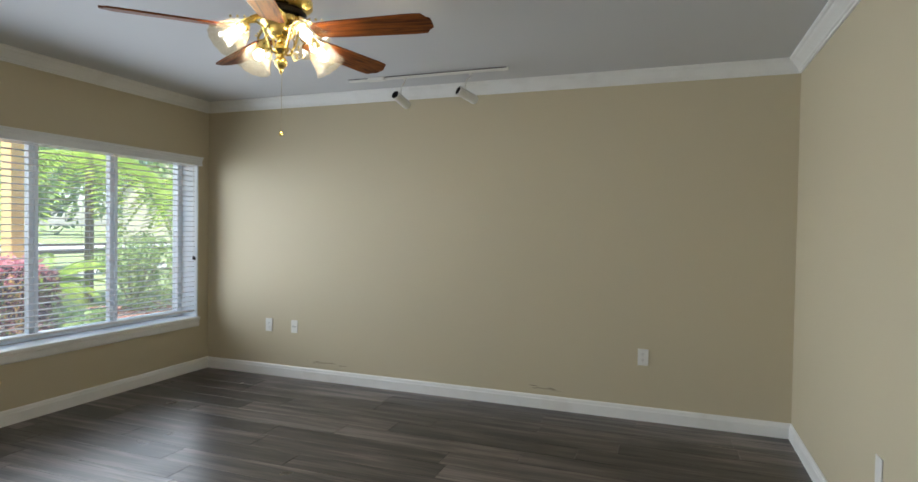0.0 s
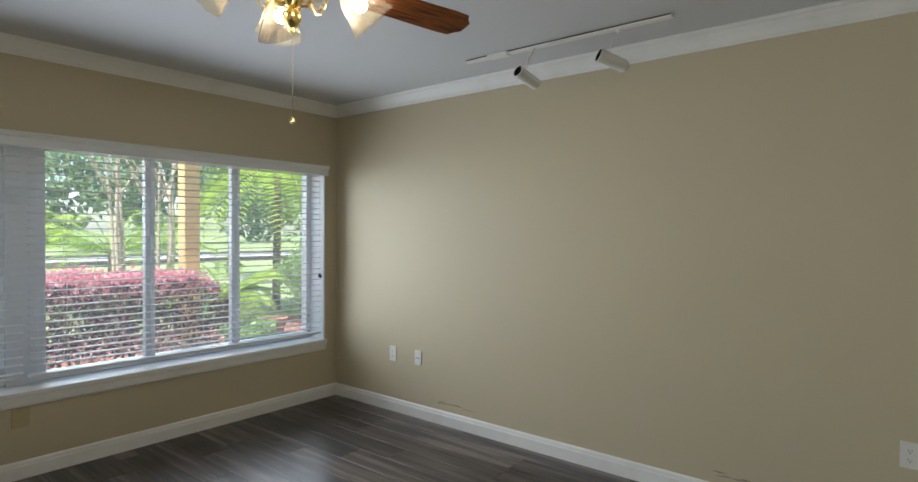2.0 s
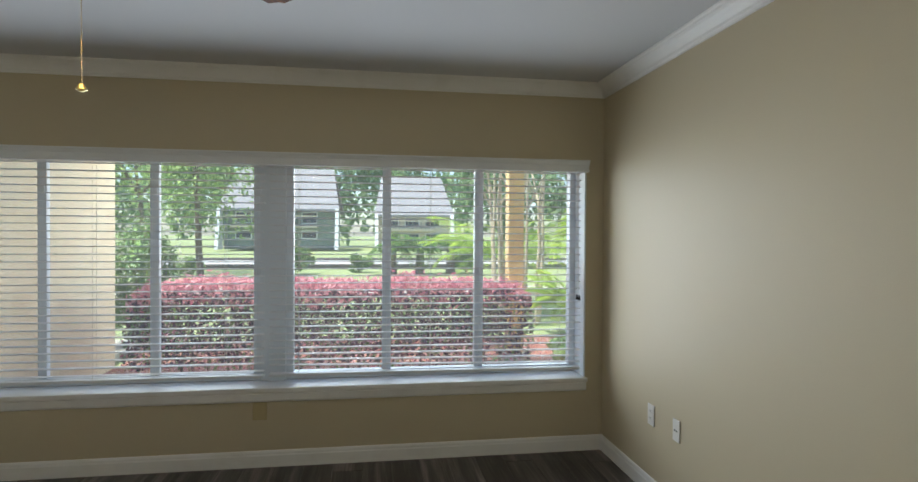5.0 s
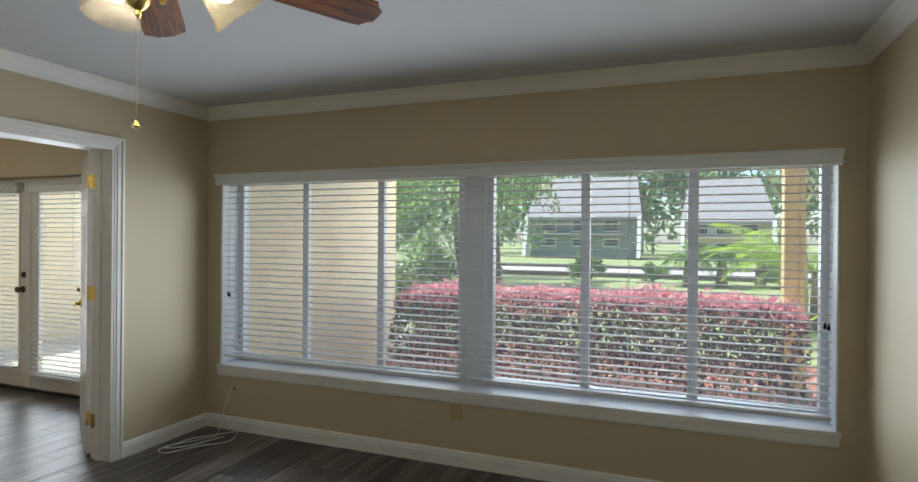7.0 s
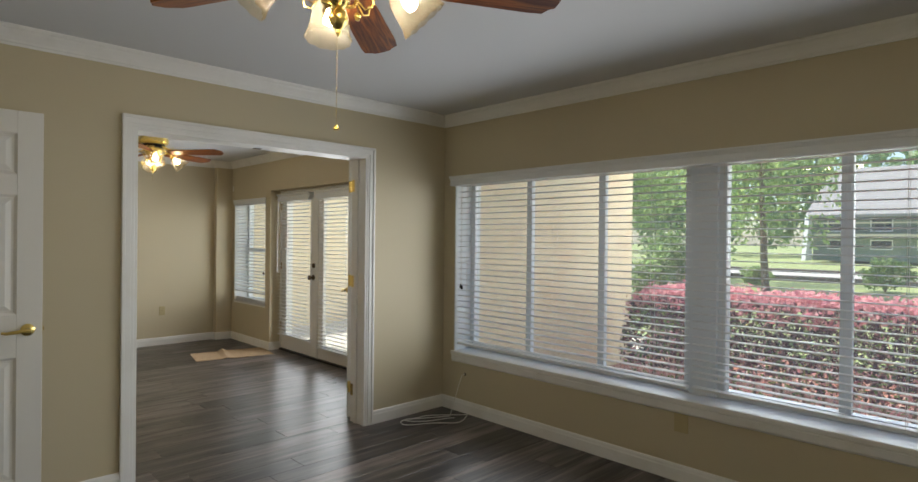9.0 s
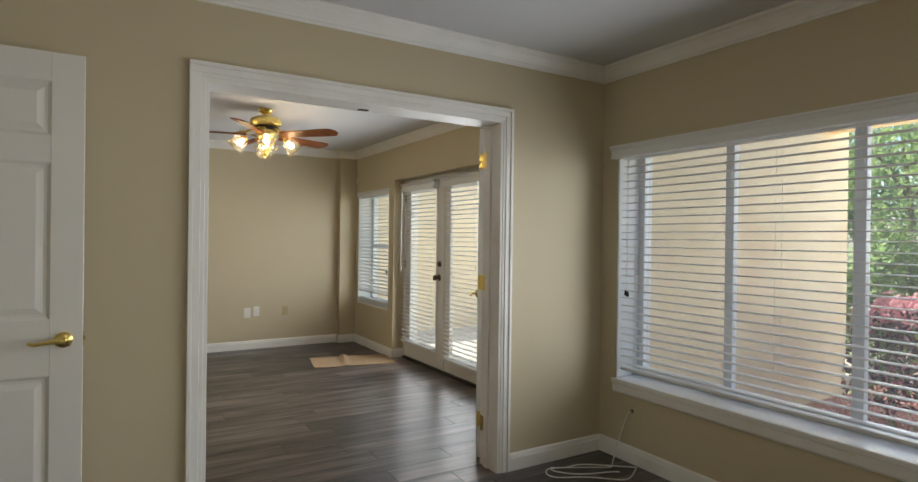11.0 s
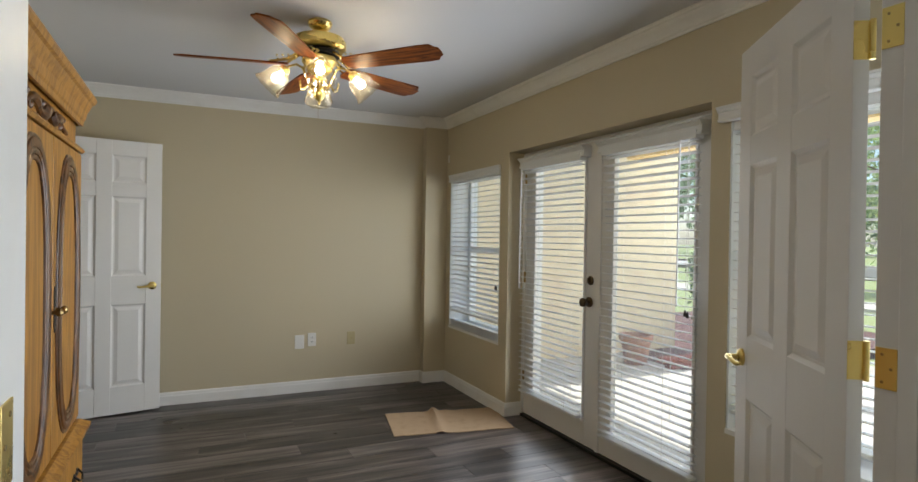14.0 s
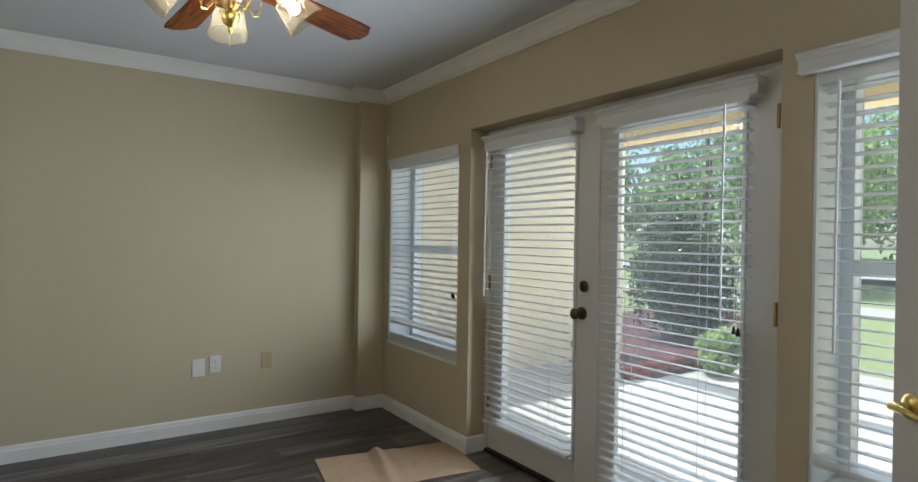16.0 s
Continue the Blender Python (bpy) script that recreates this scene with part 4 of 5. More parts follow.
# ---- track light ----
track = empty("track_light", "white ceiling track with two white spot heads", "track light")
TY = 4.53
part("track", boxed(-1.77, -0.515, TY - 0.018, TY + 0.018, H - 0.020, H - 0.001, bevel=0.003), WHITE_METAL, track)
part("slot", boxed(-1.765, -0.52, TY - 0.019, TY - 0.017, H - 0.008, H - 0.003), SLOT, track, "dark line along the track")
part("feed_box", boxed(-1.60, -1.46, TY - 0.026, TY + 0.020, H - 0.026, H - 0.001, bevel=0.003), WHITE_METAL, track)
for front, back in (((-1.315, 4.405, 2.292), (-1.275, 4.545, 2.236)), ((-0.826, 4.380, 2.285), (-0.728, 4.495, 2.230))):
    front, back = Vector(front), Vector(back)
    mid = (front + back) / 2
    hd = part("spot_head", lathed([(0.0, 0.080), (0.020, 0.079), (0.029, 0.070), (0.032, 0.056), (0.032, -0.066), (0.035, -0.070), (0.035, -0.080), (0.030, -0.080)], 26, None, False), WHITE_METAL, track, "white cylinder spot lamp", smooth=True)
    hd.matrix_world = look(mid, front)
    part("baffle", lathed([(0.0305, -0.079), (0.028, -0.050), (0.012, -0.025), (0.0, -0.025)], 22, None, False), SLOT, hd, "black inner baffle")
    k = mid + (front - back) * 0.12
    part("stem", tubed([(k.x, TY, H - 0.018), (k.x, TY - 0.005, H - 0.05), (k.x, k.y + 0.02, H - 0.09), (k.x, k.y, k.z + 0.028)], 0.005, 8), WHITE_METAL, track, smooth=True)
    part("stem_base", lathed([(0, 0), (0.016, 0), (0.014, -0.012), (0, -0.013)], 14, pose(k.x, TY, H - 0.019), False), WHITE_METAL, track)


# ---- wall plates ----
def plate(name, pos, normal, w, h, kind, label, material=None):
    """A cover plate; normal is 'x+' (on the west wall), 'y-' (north wall) or 'y+' (south wall)."""
    turn = {"x+": 90, "y-": 0, "y+": 180, "x-": -90}[normal]
    m = pose(*pos, 0, 0, turn)
    p = empty(name, label, "wall plate")
    mat = material or PLATE
    part("plate", boxed(-w / 2, w / 2, -0.006, 0.0, -h / 2, h / 2, bevel=0.002, m=m), mat, p)
    if kind == "duplex":
        for dz in (-0.02, 0.02):
            s = part("socket", boxed(-0.017, 0.017, -0.0075, -0.005, dz - 0.014, dz + 0.014, bevel=0.001, m=m), mat, p)
            bm = bmesh.new()
            for dx in (-0.006, 0.006):
                box(bm, dx - 0.001, dx + 0.001, -0.0080, -0.0070, dz - 0.002, dz + 0.007, m=m)
            box(bm, -0.002, 0.002, -0.0080, -0.0070, dz - 0.010, dz - 0.006, m=m)
            part("slots", bm, SLOT, s)
    elif kind == "jacks":
        for dx in (-0.010, 0.010):
            part("jack", lathed([(0, 0), (0.0045, 0), (0.0045, 0.004), (0, 0.004)], 10, m @ pose(dx, -0.005, 0.0, 90, 0, 0), False), SLOT, p)
    elif kind == "coax":
        part("jack", lathed([(0, 0), (0.005, 0), (0.005, 0.009), (0, 0.009)], 10, m @ pose(0, -0.005, 0.0, 90, 0, 0), False), BRASS_DULL, p)
    return p


plate("outlet", (-2.80, YN, 0.45), "y-", 0.072, 0.116, "duplex", "white duplex outlet low on the wall")
plate("cable_plate", (-2.53, YN, 0.452), "y-", 0.066, 0.112, "jacks", "white plate with two dark jacks")
plate("outlet", (0.40, YN, 0.45), "y-", 0.072, 0.116, "duplex", "white duplex outlet low on the wall")
plate("blank_plate", (XW, 2.69, 0.352), "x+", 0.085, 0.12, "blank", "tan painted blank plate under the window", TANPLATE)
plate("outlet", (XE, 3.25, 0.44), "x-", 0.072, 0.116, "blank", "white plate low on the wall")
plate("blank_plate", (-2.17, YF, 0.435), "y+", 0.078, 0.118, "blank", "white blank plate beside an outlet")
plate("outlet", (-2.275, YF, 0.45), "y+", 0.070, 0.114, "duplex", "white duplex outlet low on the wall")
plate("cable_plate", (-2.62, YF, 0.445), "y+", 0.070, 0.114, "coax", "tan plate with one small jack", TANPLATE)
plate("sensor", (XW, -3.775, 2.09), "x+", 0.03, 0.07, "blank", "small white wall sensor")

# ---- cable ----
pts = [(XW + 0.004, 0.86, 0.315), (XW + 0.03, 0.855, 0.31), (XW + 0.045, 0.83, 0.22), (XW + 0.06, 0.80, 0.10), (XW + 0.09, 0.80, 0.02), (XW + 0.17, 0.86, 0.006)]
for k in range(54):
    a = 0.17 * k + 0.9
    pts.append((XW + 0.32 + (0.21 + 0.05 * math.sin(0.31 * k)) * math.sin(a), 0.88 + (0.15 + 0.04 * math.cos(0.43 * k)) * math.cos(a + 2.2), 0.005 + 0.0006 * k))
thing("cable", tubed(pts, 0.0035, 6), CORD, "white coiled cable on the floor under the window", "cable", smooth=True)
thing("cable_inlet", lathed([(0, 0), (0.012, 0), (0.010, 0.005), (0, 0.006)], 12, pose(XW, 0.86, 0.315, 0, 90, 0), False), DARK_METAL, "dark cable inlet in the wall", "cable inlet")

# ---- door mat ----
bm = bmesh.new()
NX, NY = 36, 20
rows = []
for i in range(NX + 1):
    row = []
    for j in range(NY + 1):
        u, v = i / NX, j / NY
        fold = 0.034 * math.exp(-((u - 0.38 - 0.05 * v) / 0.035) ** 2) * (0.35 + 0.65 * v) + 0.006 * math.exp(-((u - 0.55) / 0.05) ** 2) * v
        row.append(bm.verts.new(((u - 0.5) * 0.86, (v - 0.5) * 0.50 + 0.006 * math.sin(9 * u), 0.006 + fold + 0.0015 * noise.noise((u * 9, v * 7, 0)))))
    rows.append(row)
for i in range(NX):
    for j in range(NY):
        bm.faces.new((rows[i][j], rows[i + 1][j], rows[i + 1][j + 1], rows[i][j + 1]))
ext = bmesh.ops.extrude_face_region(bm, geom=bm.faces[:])
for v in [g for g in ext["geom"] if isinstance(g, bmesh.types.BMVert)]:
    v.co.z -= 0.005
bmesh.ops.recalc_face_normals(bm, faces=bm.faces)
mat = thing("door_mat", bm, MAT, "rumpled tan woven mat on the floor by the patio doors", "mat", smooth=True)
mat.matrix_world = pose(-3.045, -2.70, 0, 0, 0, 169.5)

# ---- marks on the wall ----
def scuff(x0, x1, z, n, seed):
    rng = np.random.default_rng(seed)
    bm = bmesh.new()
    for k in range(n):
        x = rng.uniform(x0, x1)
        w, h = rng.uniform(0.015, 0.10), rng.uniform(0.0012, 0.004)
        zz = z + rng.normal() * 0.006 + 0.03 * (x0 - x)
        v = [bm.verts.new(q) for q in ((x, YN - 0.0008, zz), (x + w * 0.5, YN - 0.0008, zz - h), (x + w, YN - 0.0008, zz + h * 0.3), (x + w * 0.45, YN - 0.0008, zz + h))]
        bm.faces.new(v)
    setting("scuff_mark", bm, SCUFF, "grey scuff marks low on the wall", "wall mark")


scuff(-2.45, -2.05, 0.165, 12, 2)
scuff(-0.55, -0.25, 0.155, 7, 4)


# ---- armoire ----
AX, AB, AY0, AY1 = -0.90, -0.345, -1.585, -0.535
arm = empty("armoire", "golden oak armoire with carved oval door mouldings", "armoire", at=((AX + AB) / 2, (AY0 + AY1) / 2, 0))


def arm_part(name, bm, material, parent=None, label="", smooth=False):
    bmesh.ops.translate(bm, verts=bm.verts, vec=-arm.matrix_world.translation)
    return part(name, bm, material, parent or arm, label, smooth)


def surround(prof, z):
    """A moulding run round the two sides and the front."""
    bm = bmesh.new()
    sweep(bm, prof, (AX, AY0), (AX, AY1), (-1, 0), -1, -1, z)
    sweep(bm, prof, (AB, AY0), (AX, AY0), (0, -1), 0, -1, z)
    sweep(bm, prof, (AX, AY1), (AB, AY1), (0, 1), -1, 0, z)
    return bm


arm_part("upper_case", boxed(AX + 0.012, AB, AY0, AY1, 0.58, 1.80, bevel=0.004), OAK)
arm_part("lower_case", boxed(AX - 0.012, AB, AY0 - 0.02, AY1 + 0.02, 0.06, 0.56, bevel=0.005), OAK)
arm_part("plinth", surround([(0, 0), (0.045, 0), (0.045, 0.06), (0.03, 0.085), (0.02, 0.09), (0, 0.09)], 0.0), OAK)
arm_part("waist_moulding", surround([(0, 0), (0.025, 0.0), (0.045, 0.015), (0.045, 0.028), (0.028, 0.038), (0.012, 0.052), (0, 0.055)], 0.545), OAK)
arm_part("door_head_moulding", surround([(0, 0), (0.012, 0.0), (0.018, 0.010), (0.012, 0.020), (0, 0.022)], 1.675), OAK)
arm_part("cornice", surround([(0, 0), (0.012, 0), (0.013, 0.018), (0.018, 0.026), (0.024, 0.055), (0.036, 0.080), (0.040, 0.092), (0.049, 0.098), (0.054, 0.112), (0.052, 0.124), (0, 0.126)], 1.785), OAK)
arm_part("top_board", boxed(AX - 0.03, AB, AY0 - 0.03, AY1 + 0.03, 1.895, 1.908), OAK)
MIDY = (AY0 + AY1) / 2
for a, b in ((AY0 + 0.012, MIDY - 0.003), (MIDY + 0.003, AY1 - 0.012)):
    d = arm_part("door", boxed(AX - 0.010, AX + 0.012, a, b, 0.615, 1.668, bevel=0.005), OAK)
    cy, cz, ry, rz = (a + b) / 2, 1.135, 0.185, 0.475
    for grow, thick, dep in ((0.0, 0.017, 0.012), (-0.024, 0.010, 0.010), (-0.042, 0.008, 0.008), (0.020, 0.007, 0.006)):
        ring = bmesh.new()
        loop = []
        for s in range(64):
            t = 2 * math.pi * s / 64
            n2 = 2.5
            py = math.copysign(abs(math.cos(t)) ** (2 / n2), math.cos(t)) * (ry + grow)
            pz = math.copysign(abs(math.sin(t)) ** (2 / n2), math.sin(t)) * (rz + grow)
            loop.append(Vector((AX - 0.010, cy + py, cz + pz)))
        rings = []
        for s in range(64):
            tang = (loop[(s + 1) % 64] - loop[s - 1]).normalized()
            side = tang.cross(Vector((1, 0, 0)))
            rings.append([ring.verts.new(loop[s] + thick * math.cos(2 * math.pi * q / 8) * side + Vector((-dep * max(-0.3, math.sin(2 * math.pi * q / 8)), 0, 0))) for q in range(8)])
        for s in range(64):
            for q in range(8):
                ring.faces.new((rings[s][q], rings[s][(q + 1) % 8], rings[(s + 1) % 64][(q + 1) % 8], rings[(s + 1) % 64][q]))
        bmesh.ops.recalc_face_normals(ring, faces=ring.faces)
        arm_part("oval_moulding", ring, OAK_DARK, d, "dark carved oval moulding", smooth=True)
    s = 1 if b < MIDY else -1
    ky = (b - 0.035) if s == 1 else (a + 0.035)
    kb = arm_part("knob", lathed([(0, 0), (0.012, 0), (0.006, 0.006), (0.006, 0.016), (0.013, 0.024), (0.014, 0.032), (0.008, 0.038), (0, 0.039)], 16, pose(AX - 0.010, ky, 1.10, 0, -90, 0), False), BRASS_DULL, d, "dark brass knob with a scrolled plate", smooth=True)
    bm = bmesh.new()
    for q in range(9):
        z = 1.035 + q * 0.0162
        wq = 0.010 + 0.006 * abs(math.sin(q * 1.1))
        lathe(bm, [(0.0005, 0.005), (wq, 0.002), (wq * 1.05, 0.0)], 10, pose(AX - 0.010, ky, z, 0, -90, 0))
    arm_part("backplate", bm, DARK_METAL, d, smooth=True)
# carved applique on the frieze
bm = bmesh.new()
for s in (-1, 1):
    pts, rad = [], []
    for q in range(22):
        u = q / 21
        pts.append((AX + 0.008, MIDY + s * (0.03 + 0.25 * u), 1.742 - 0.022 * math.sin(7.5 * u) * (1 - 0.3 * u) - 0.012 * u))
        rad.append(0.018 * (1 - 0.55 * u) + 0.004 * math.sin(14 * u))
    tube(bm, pts, rad, 8)
    for q in range(5):
        lathe(bm, [(0.001, 0.012), (0.012, 0.006), (0.016, 0.0)], 10, pose(AX + 0.012, MIDY + s * (0.06 + 0.048 * q), 1.742 + 0.016 * (-1) ** q, 0, -90, 0))
lathe(bm, [(0.001, 0.02), (0.02, 0.012), (0.032, 0.0)], 14, pose(AX + 0.012, MIDY, 1.745, 0, -90, 0))
arm_part("carving", bm, OAK_DARK, None, "dark carved scroll on the frieze", smooth=True)
for z0, z1 in ((0.10, 0.315), (0.325, 0.54)):
    dr = arm_part("drawer", boxed(AX - 0.026, AX - 0.010, AY0 + 0.02, AY1 - 0.02, z0, z1, bevel=0.005), OAK)
    for y in (AY0 + 0.18, AY1 - 0.18):
        bm = bmesh.new()
        zc = (z0 + z1) / 2
        tube(bm, [(AX - 0.028, y - 0.04, zc + 0.012), (AX - 0.045, y - 0.036, zc - 0.006), (AX - 0.05, y, zc - 0.018), (AX - 0.045, y + 0.036, zc - 0.006), (AX - 0.028, y + 0.04, zc + 0.012)], 0.004, 8)
        for k in range(7):
            lathe(bm, [(0.0005, 0.004), (0.012 + 0.004 * math.cos(k * 2.0), 0.002), (0.013, 0.0)], 10, pose(AX - 0.026, y - 0.05 + 0.0167 * k, zc + 0.008 * math.sin(k * 1.6), 0, -90, 0))
        arm_part("bail_pull", bm, DARK_METAL, dr, "dark metal bail pull", smooth=True)


# ---- garden ----
def leaves(name, centres, size, material, parent=None, **tags):
    """Many small folded leaves as one mesh, a quad pair about each centre."""
    n = len(centres)
    rng = np.random.default_rng(len(name) + n)
    c = np.asarray(centres, float)
    a = rng.normal(size=(n, 3))
    a /= np.linalg.norm(a, axis=1)[:, None]
    b = np.cross(a, rng.normal(size=(n, 3)))
    b /= np.linalg.norm(b, axis=1)[:, None]
    s = size * rng.uniform(0.6, 1.3, (n, 1))
    v = np.stack([c - a * s, c + b * s * 0.42, c + a * s, c - b * s * 0.42], 1).reshape(-1, 3)
    f = np.arange(4 * n).reshape(-1, 4)
    me = bpy.data.meshes.new(name)
    me.from_pydata(v.tolist(), [], f.tolist())
    me.materials.append(material)
    ob = new(name, me)
    if parent:
        ob.parent = parent
    return tagged(ob, **tags) if tags else ob


def blob_points(n, centre, radii, rng, shell=0.55, lumps=9, flat=0.0):
    """Points in lumpy clusters that together fill an ellipsoid unevenly."""
    k = rng.normal(size=(lumps, 3))
    k /= np.linalg.norm(k, axis=1)[:, None]
    k *= rng.uniform(0.35, 0.8, (lumps, 1))
    pick = rng.integers(0, lumps, n)
    d = rng.normal(size=(n, 3))
    d /= np.linalg.norm(d, axis=1)[:, None]
    r = rng.uniform(shell, 1.0, (n, 1)) ** 0.6 * rng.uniform(0.28, 0.5, (lumps, 1))[pick]
    p = k[pick] + d * r
    return np.asarray(centre) + p * np.asarray(radii)


def tree(at, height, spread, trunk, leaf_n, leaf_size, material, label, stems=1, crown_low=0.35, seed=1, bark=None, category="tree", name="tree"):
    rng = np.random.default_rng(seed)
    t = empty(name, label, category, at=at)
    bm = bmesh.new()
    for s in range(stems):
        a = rng.uniform(0, 2 * math.pi)
        lean = spread * (0.10 if stems == 1 else 0.35)
        base = Vector((0.12 * (stems > 1) * math.cos(a) * stems ** 0.5, 0.12 * (stems > 1) * math.sin(a) * stems ** 0.5, -0.05))
        top = Vector((lean * math.cos(a), lean * math.sin(a), height * rng.uniform(0.6, 0.78)))
        pts = [base.lerp(top, k / 5) + Vector((rng.normal() * 0.03 * k / 5, rng.normal() * 0.03 * k / 5, 0)) * height * 0.3 for k in range(6)]
        tube(bm, pts, [trunk * (1 - 0.14 * k) for k in range(6)], 8)
        for q in range(4 if stems == 1 else 2):
            st = pts[3 + q % 3]
            b = rng.uniform(0, 2 * math.pi)
            end = st + Vector((spread * 0.6 * math.cos(b), spread * 0.6 * math.sin(b), height * rng.uniform(0.12, 0.3)))
            tube(bm, [st, st.lerp(end, 0.5) + Vector((0, 0, 0.04 * height)), end], [trunk * 0.5, trunk * 0.32, trunk * 0.14], 6)
    part("trunk", bm, bark or BARK, t, smooth=True)
    low = height * crown_low
    c = blob_points(int(leaf_n * 0.6), (0, 0, (height + low) / 2), (spread, spread, (height - low) / 2 * 1.15), rng, lumps=14)
    leaves("crown", c, leaf_size * 0.9, material, t)
    return t


def bush(at, radii, n, size, material, label, name="bush", seed=3, lumps=16):
    """A rounded shrub: a few stems and a crown of leaves."""
    rng = np.random.default_rng(seed)
    b = empty(name, label, "bush", at=at)
    bm = bmesh.new()
    for k in range(7):
        a = k * 0.9
        tube(bm, [(0, 0, 0), (0.3 * radii[0] * math.cos(a), 0.3 * radii[1] * math.sin(a), radii[2] * 0.8), (0.55 * radii[0] * math.cos(a), 0.55 * radii[1] * math.sin(a), radii[2] * 1.5)], [0.018, 0.012, 0.005], 5)
    part("stems", bm, BARK, b)
    c = blob_points(n, (0, 0, radii[2]), radii, rng, lumps=lumps, shell=0.4)
    c[:, 2] = np.maximum(c[:, 2], 0.02)
    leaves("foliage", c, size, material, b)
    return b


def frond(bm, base, yaw, length, rise, droop, leaflets, wide, blade):
    """One feather frond: a drooping rib with paired narrow leaflets."""
    d = Vector((math.cos(yaw), math.sin(yaw), 0))
    side = Vector((-d.y, d.x, 0))
    prev = None
    rib = []
    for k in range(9):
        u = k / 8
        rib.append(Vector(base) + d * length * (u - 0.15 * u * u) + Vector((0, 0, rise * u - droop * u * u)))
    tube(bm, rib, [0.012 * (1 - 0.09 * k) for k in range(9)], 4)
    for k in range(leaflets):
        u = 0.12 + 0.88 * k / leaflets
        i = min(7, int(u * 8))
        p = rib[i].lerp(rib[i + 1], u * 8 - i)
        ll = wide * math.sin(math.pi * min(0.97, 0.12 + 0.88 * u)) ** 0.6
        for s in (-1, 1):
            tip = p + side * s * ll * 0.85 + d * ll * 0.45 + Vector((0, 0, -0.25 * ll))
            mid = p.lerp(tip, 0.5) + Vector((0, 0, 0.06 * ll))
            wv = d * blade * 2
            v = [bm.verts.new(q) for q in (p, mid - wv * 0.5, tip, mid + wv * 0.5)]
            bm.faces.new(v)


def palm(at, trunk_h, fronds, length, material, label, name="palm", seed=5, rise=0.9, droop=1.1, trunk_r=0.13, wide=0.32, blade=0.02):
    rng = np.random.default_rng(seed)
    p = empty(name, label, "palm", at=at)
    bm = bmesh.new()
    tube(bm, [(0, 0, -0.05), (0.03, 0, trunk_h * 0.5), (0, 0.02, trunk_h)], [trunk_r * 1.2, trunk_r, trunk_r * 0.9], 10)
    part("trunk", bm, BARK, p, smooth=True)
    for k in range(fronds):
        bm = bmesh.new()
        frond(bm, (0, 0, trunk_h), 2.4 * k + rng.uniform(-0.2, 0.2), length * rng.uniform(0.8, 1.1), rise * rng.uniform(0.3, 1.2), droop * rng.uniform(0.7, 1.2), 30, wide, blade)
        part("frond", bm, material, p)
    return p


# ground, beds, paving
bm = bmesh.new()
G = 60
gv = {}
for i in range(G + 1):
    for j in range(G + 1):
        u, v = (i / G) * 2 - 1, (j / G) * 2 - 1
        x, y = -150 + 160 * u, 150 * v
        gv[i, j] = bm.verts.new((x, y, -0.16 + 0.05 * noise.noise((x * 0.2, y * 0.2, 0))))
for i in range(G):
    for j in range(G):
        bm.faces.new((gv[i, j], gv[i + 1, j], gv[i + 1, j + 1], gv[i, j + 1]))
setting("ground", bm, LAWN, "green lawn reaching into the distance", "ground")
setting("pavement", boxed(-8.4, XOUT, -4.45, 0.30, -0.12, -0.04, bevel=0.01), CONCRETE, "pale concrete patio slab", "patio")
setting("mulch_bed", boxed(-8.2, XOUT, 0.56, 9.5, -0.2, -0.06), MULCH, "red mulch planting bed", "planting bed")
setting("mulch_bed_south", boxed(-11.0, -6.15, -7.2, -3.42, -0.2, -0.03), SHADED_MULCH, "red mulch bed beside the patio with painted-in shade", "planting bed")
setting("house_plinth", boxed(XOUT, 1.5, -4.1, 5.1, -0.3, -0.021), CONCRETE, "concrete house slab", "slab")
setting("road", boxed(-33, -26.5, -120, 120, -0.2, -0.075), ASPHALT, "pale sunlit asphalt road", "road")
setting("kerb", boxed(-26.5, -26.2, -120, 120, -0.2, 0.06, bevel=0.03), KERB, "dark low kerb along the road", "kerb")
setting("kerb", boxed(-33.3, -33.0, -120, 120, -0.2, 0.06, bevel=0.03), KERB, "dark low kerb along the road", "kerb")
setting("path", boxed(-16.5, -14.8, -60, 60, -0.2, -0.085), CONCRETE, "pale concrete footpath across the lawn", "path")

# porch
setting("wing_wall", boxed(-6.70, XOUT, 0.30, 0.56, -0.15, 2.72), STUCCO, "yellow stucco wing wall beside the window", "wall")
setting("wing_wall_south", boxed(-7.05, XOUT, -4.75, -4.45, -0.15, 2.72), STUCCO, "yellow stucco wing wall beside the patio", "wall")
setting("porch_beam", boxed(-6.45, -6.2, -4.46, 5.4, 2.36, 2.62, bevel=0.01), YELLOW_POST, "yellow painted porch beam", "beam")
setting("porch_post", boxed(-6.46, -6.28, 4.94, 5.12, -0.1, 2.36, bevel=0.008), YELLOW_POST, "yellow square porch post", "post")
setting("post_base", boxed(-6.52, -6.22, 4.88, 5.18, -0.1, 0.08, bevel=0.01), CONCRETE, "pale concrete post base", "post base")
setting("house_roof", boxed(-4.15, 1.9, -5.2, 6.0, 2.75, 3.0), SHINGLE, "low grey house roof", "roof")

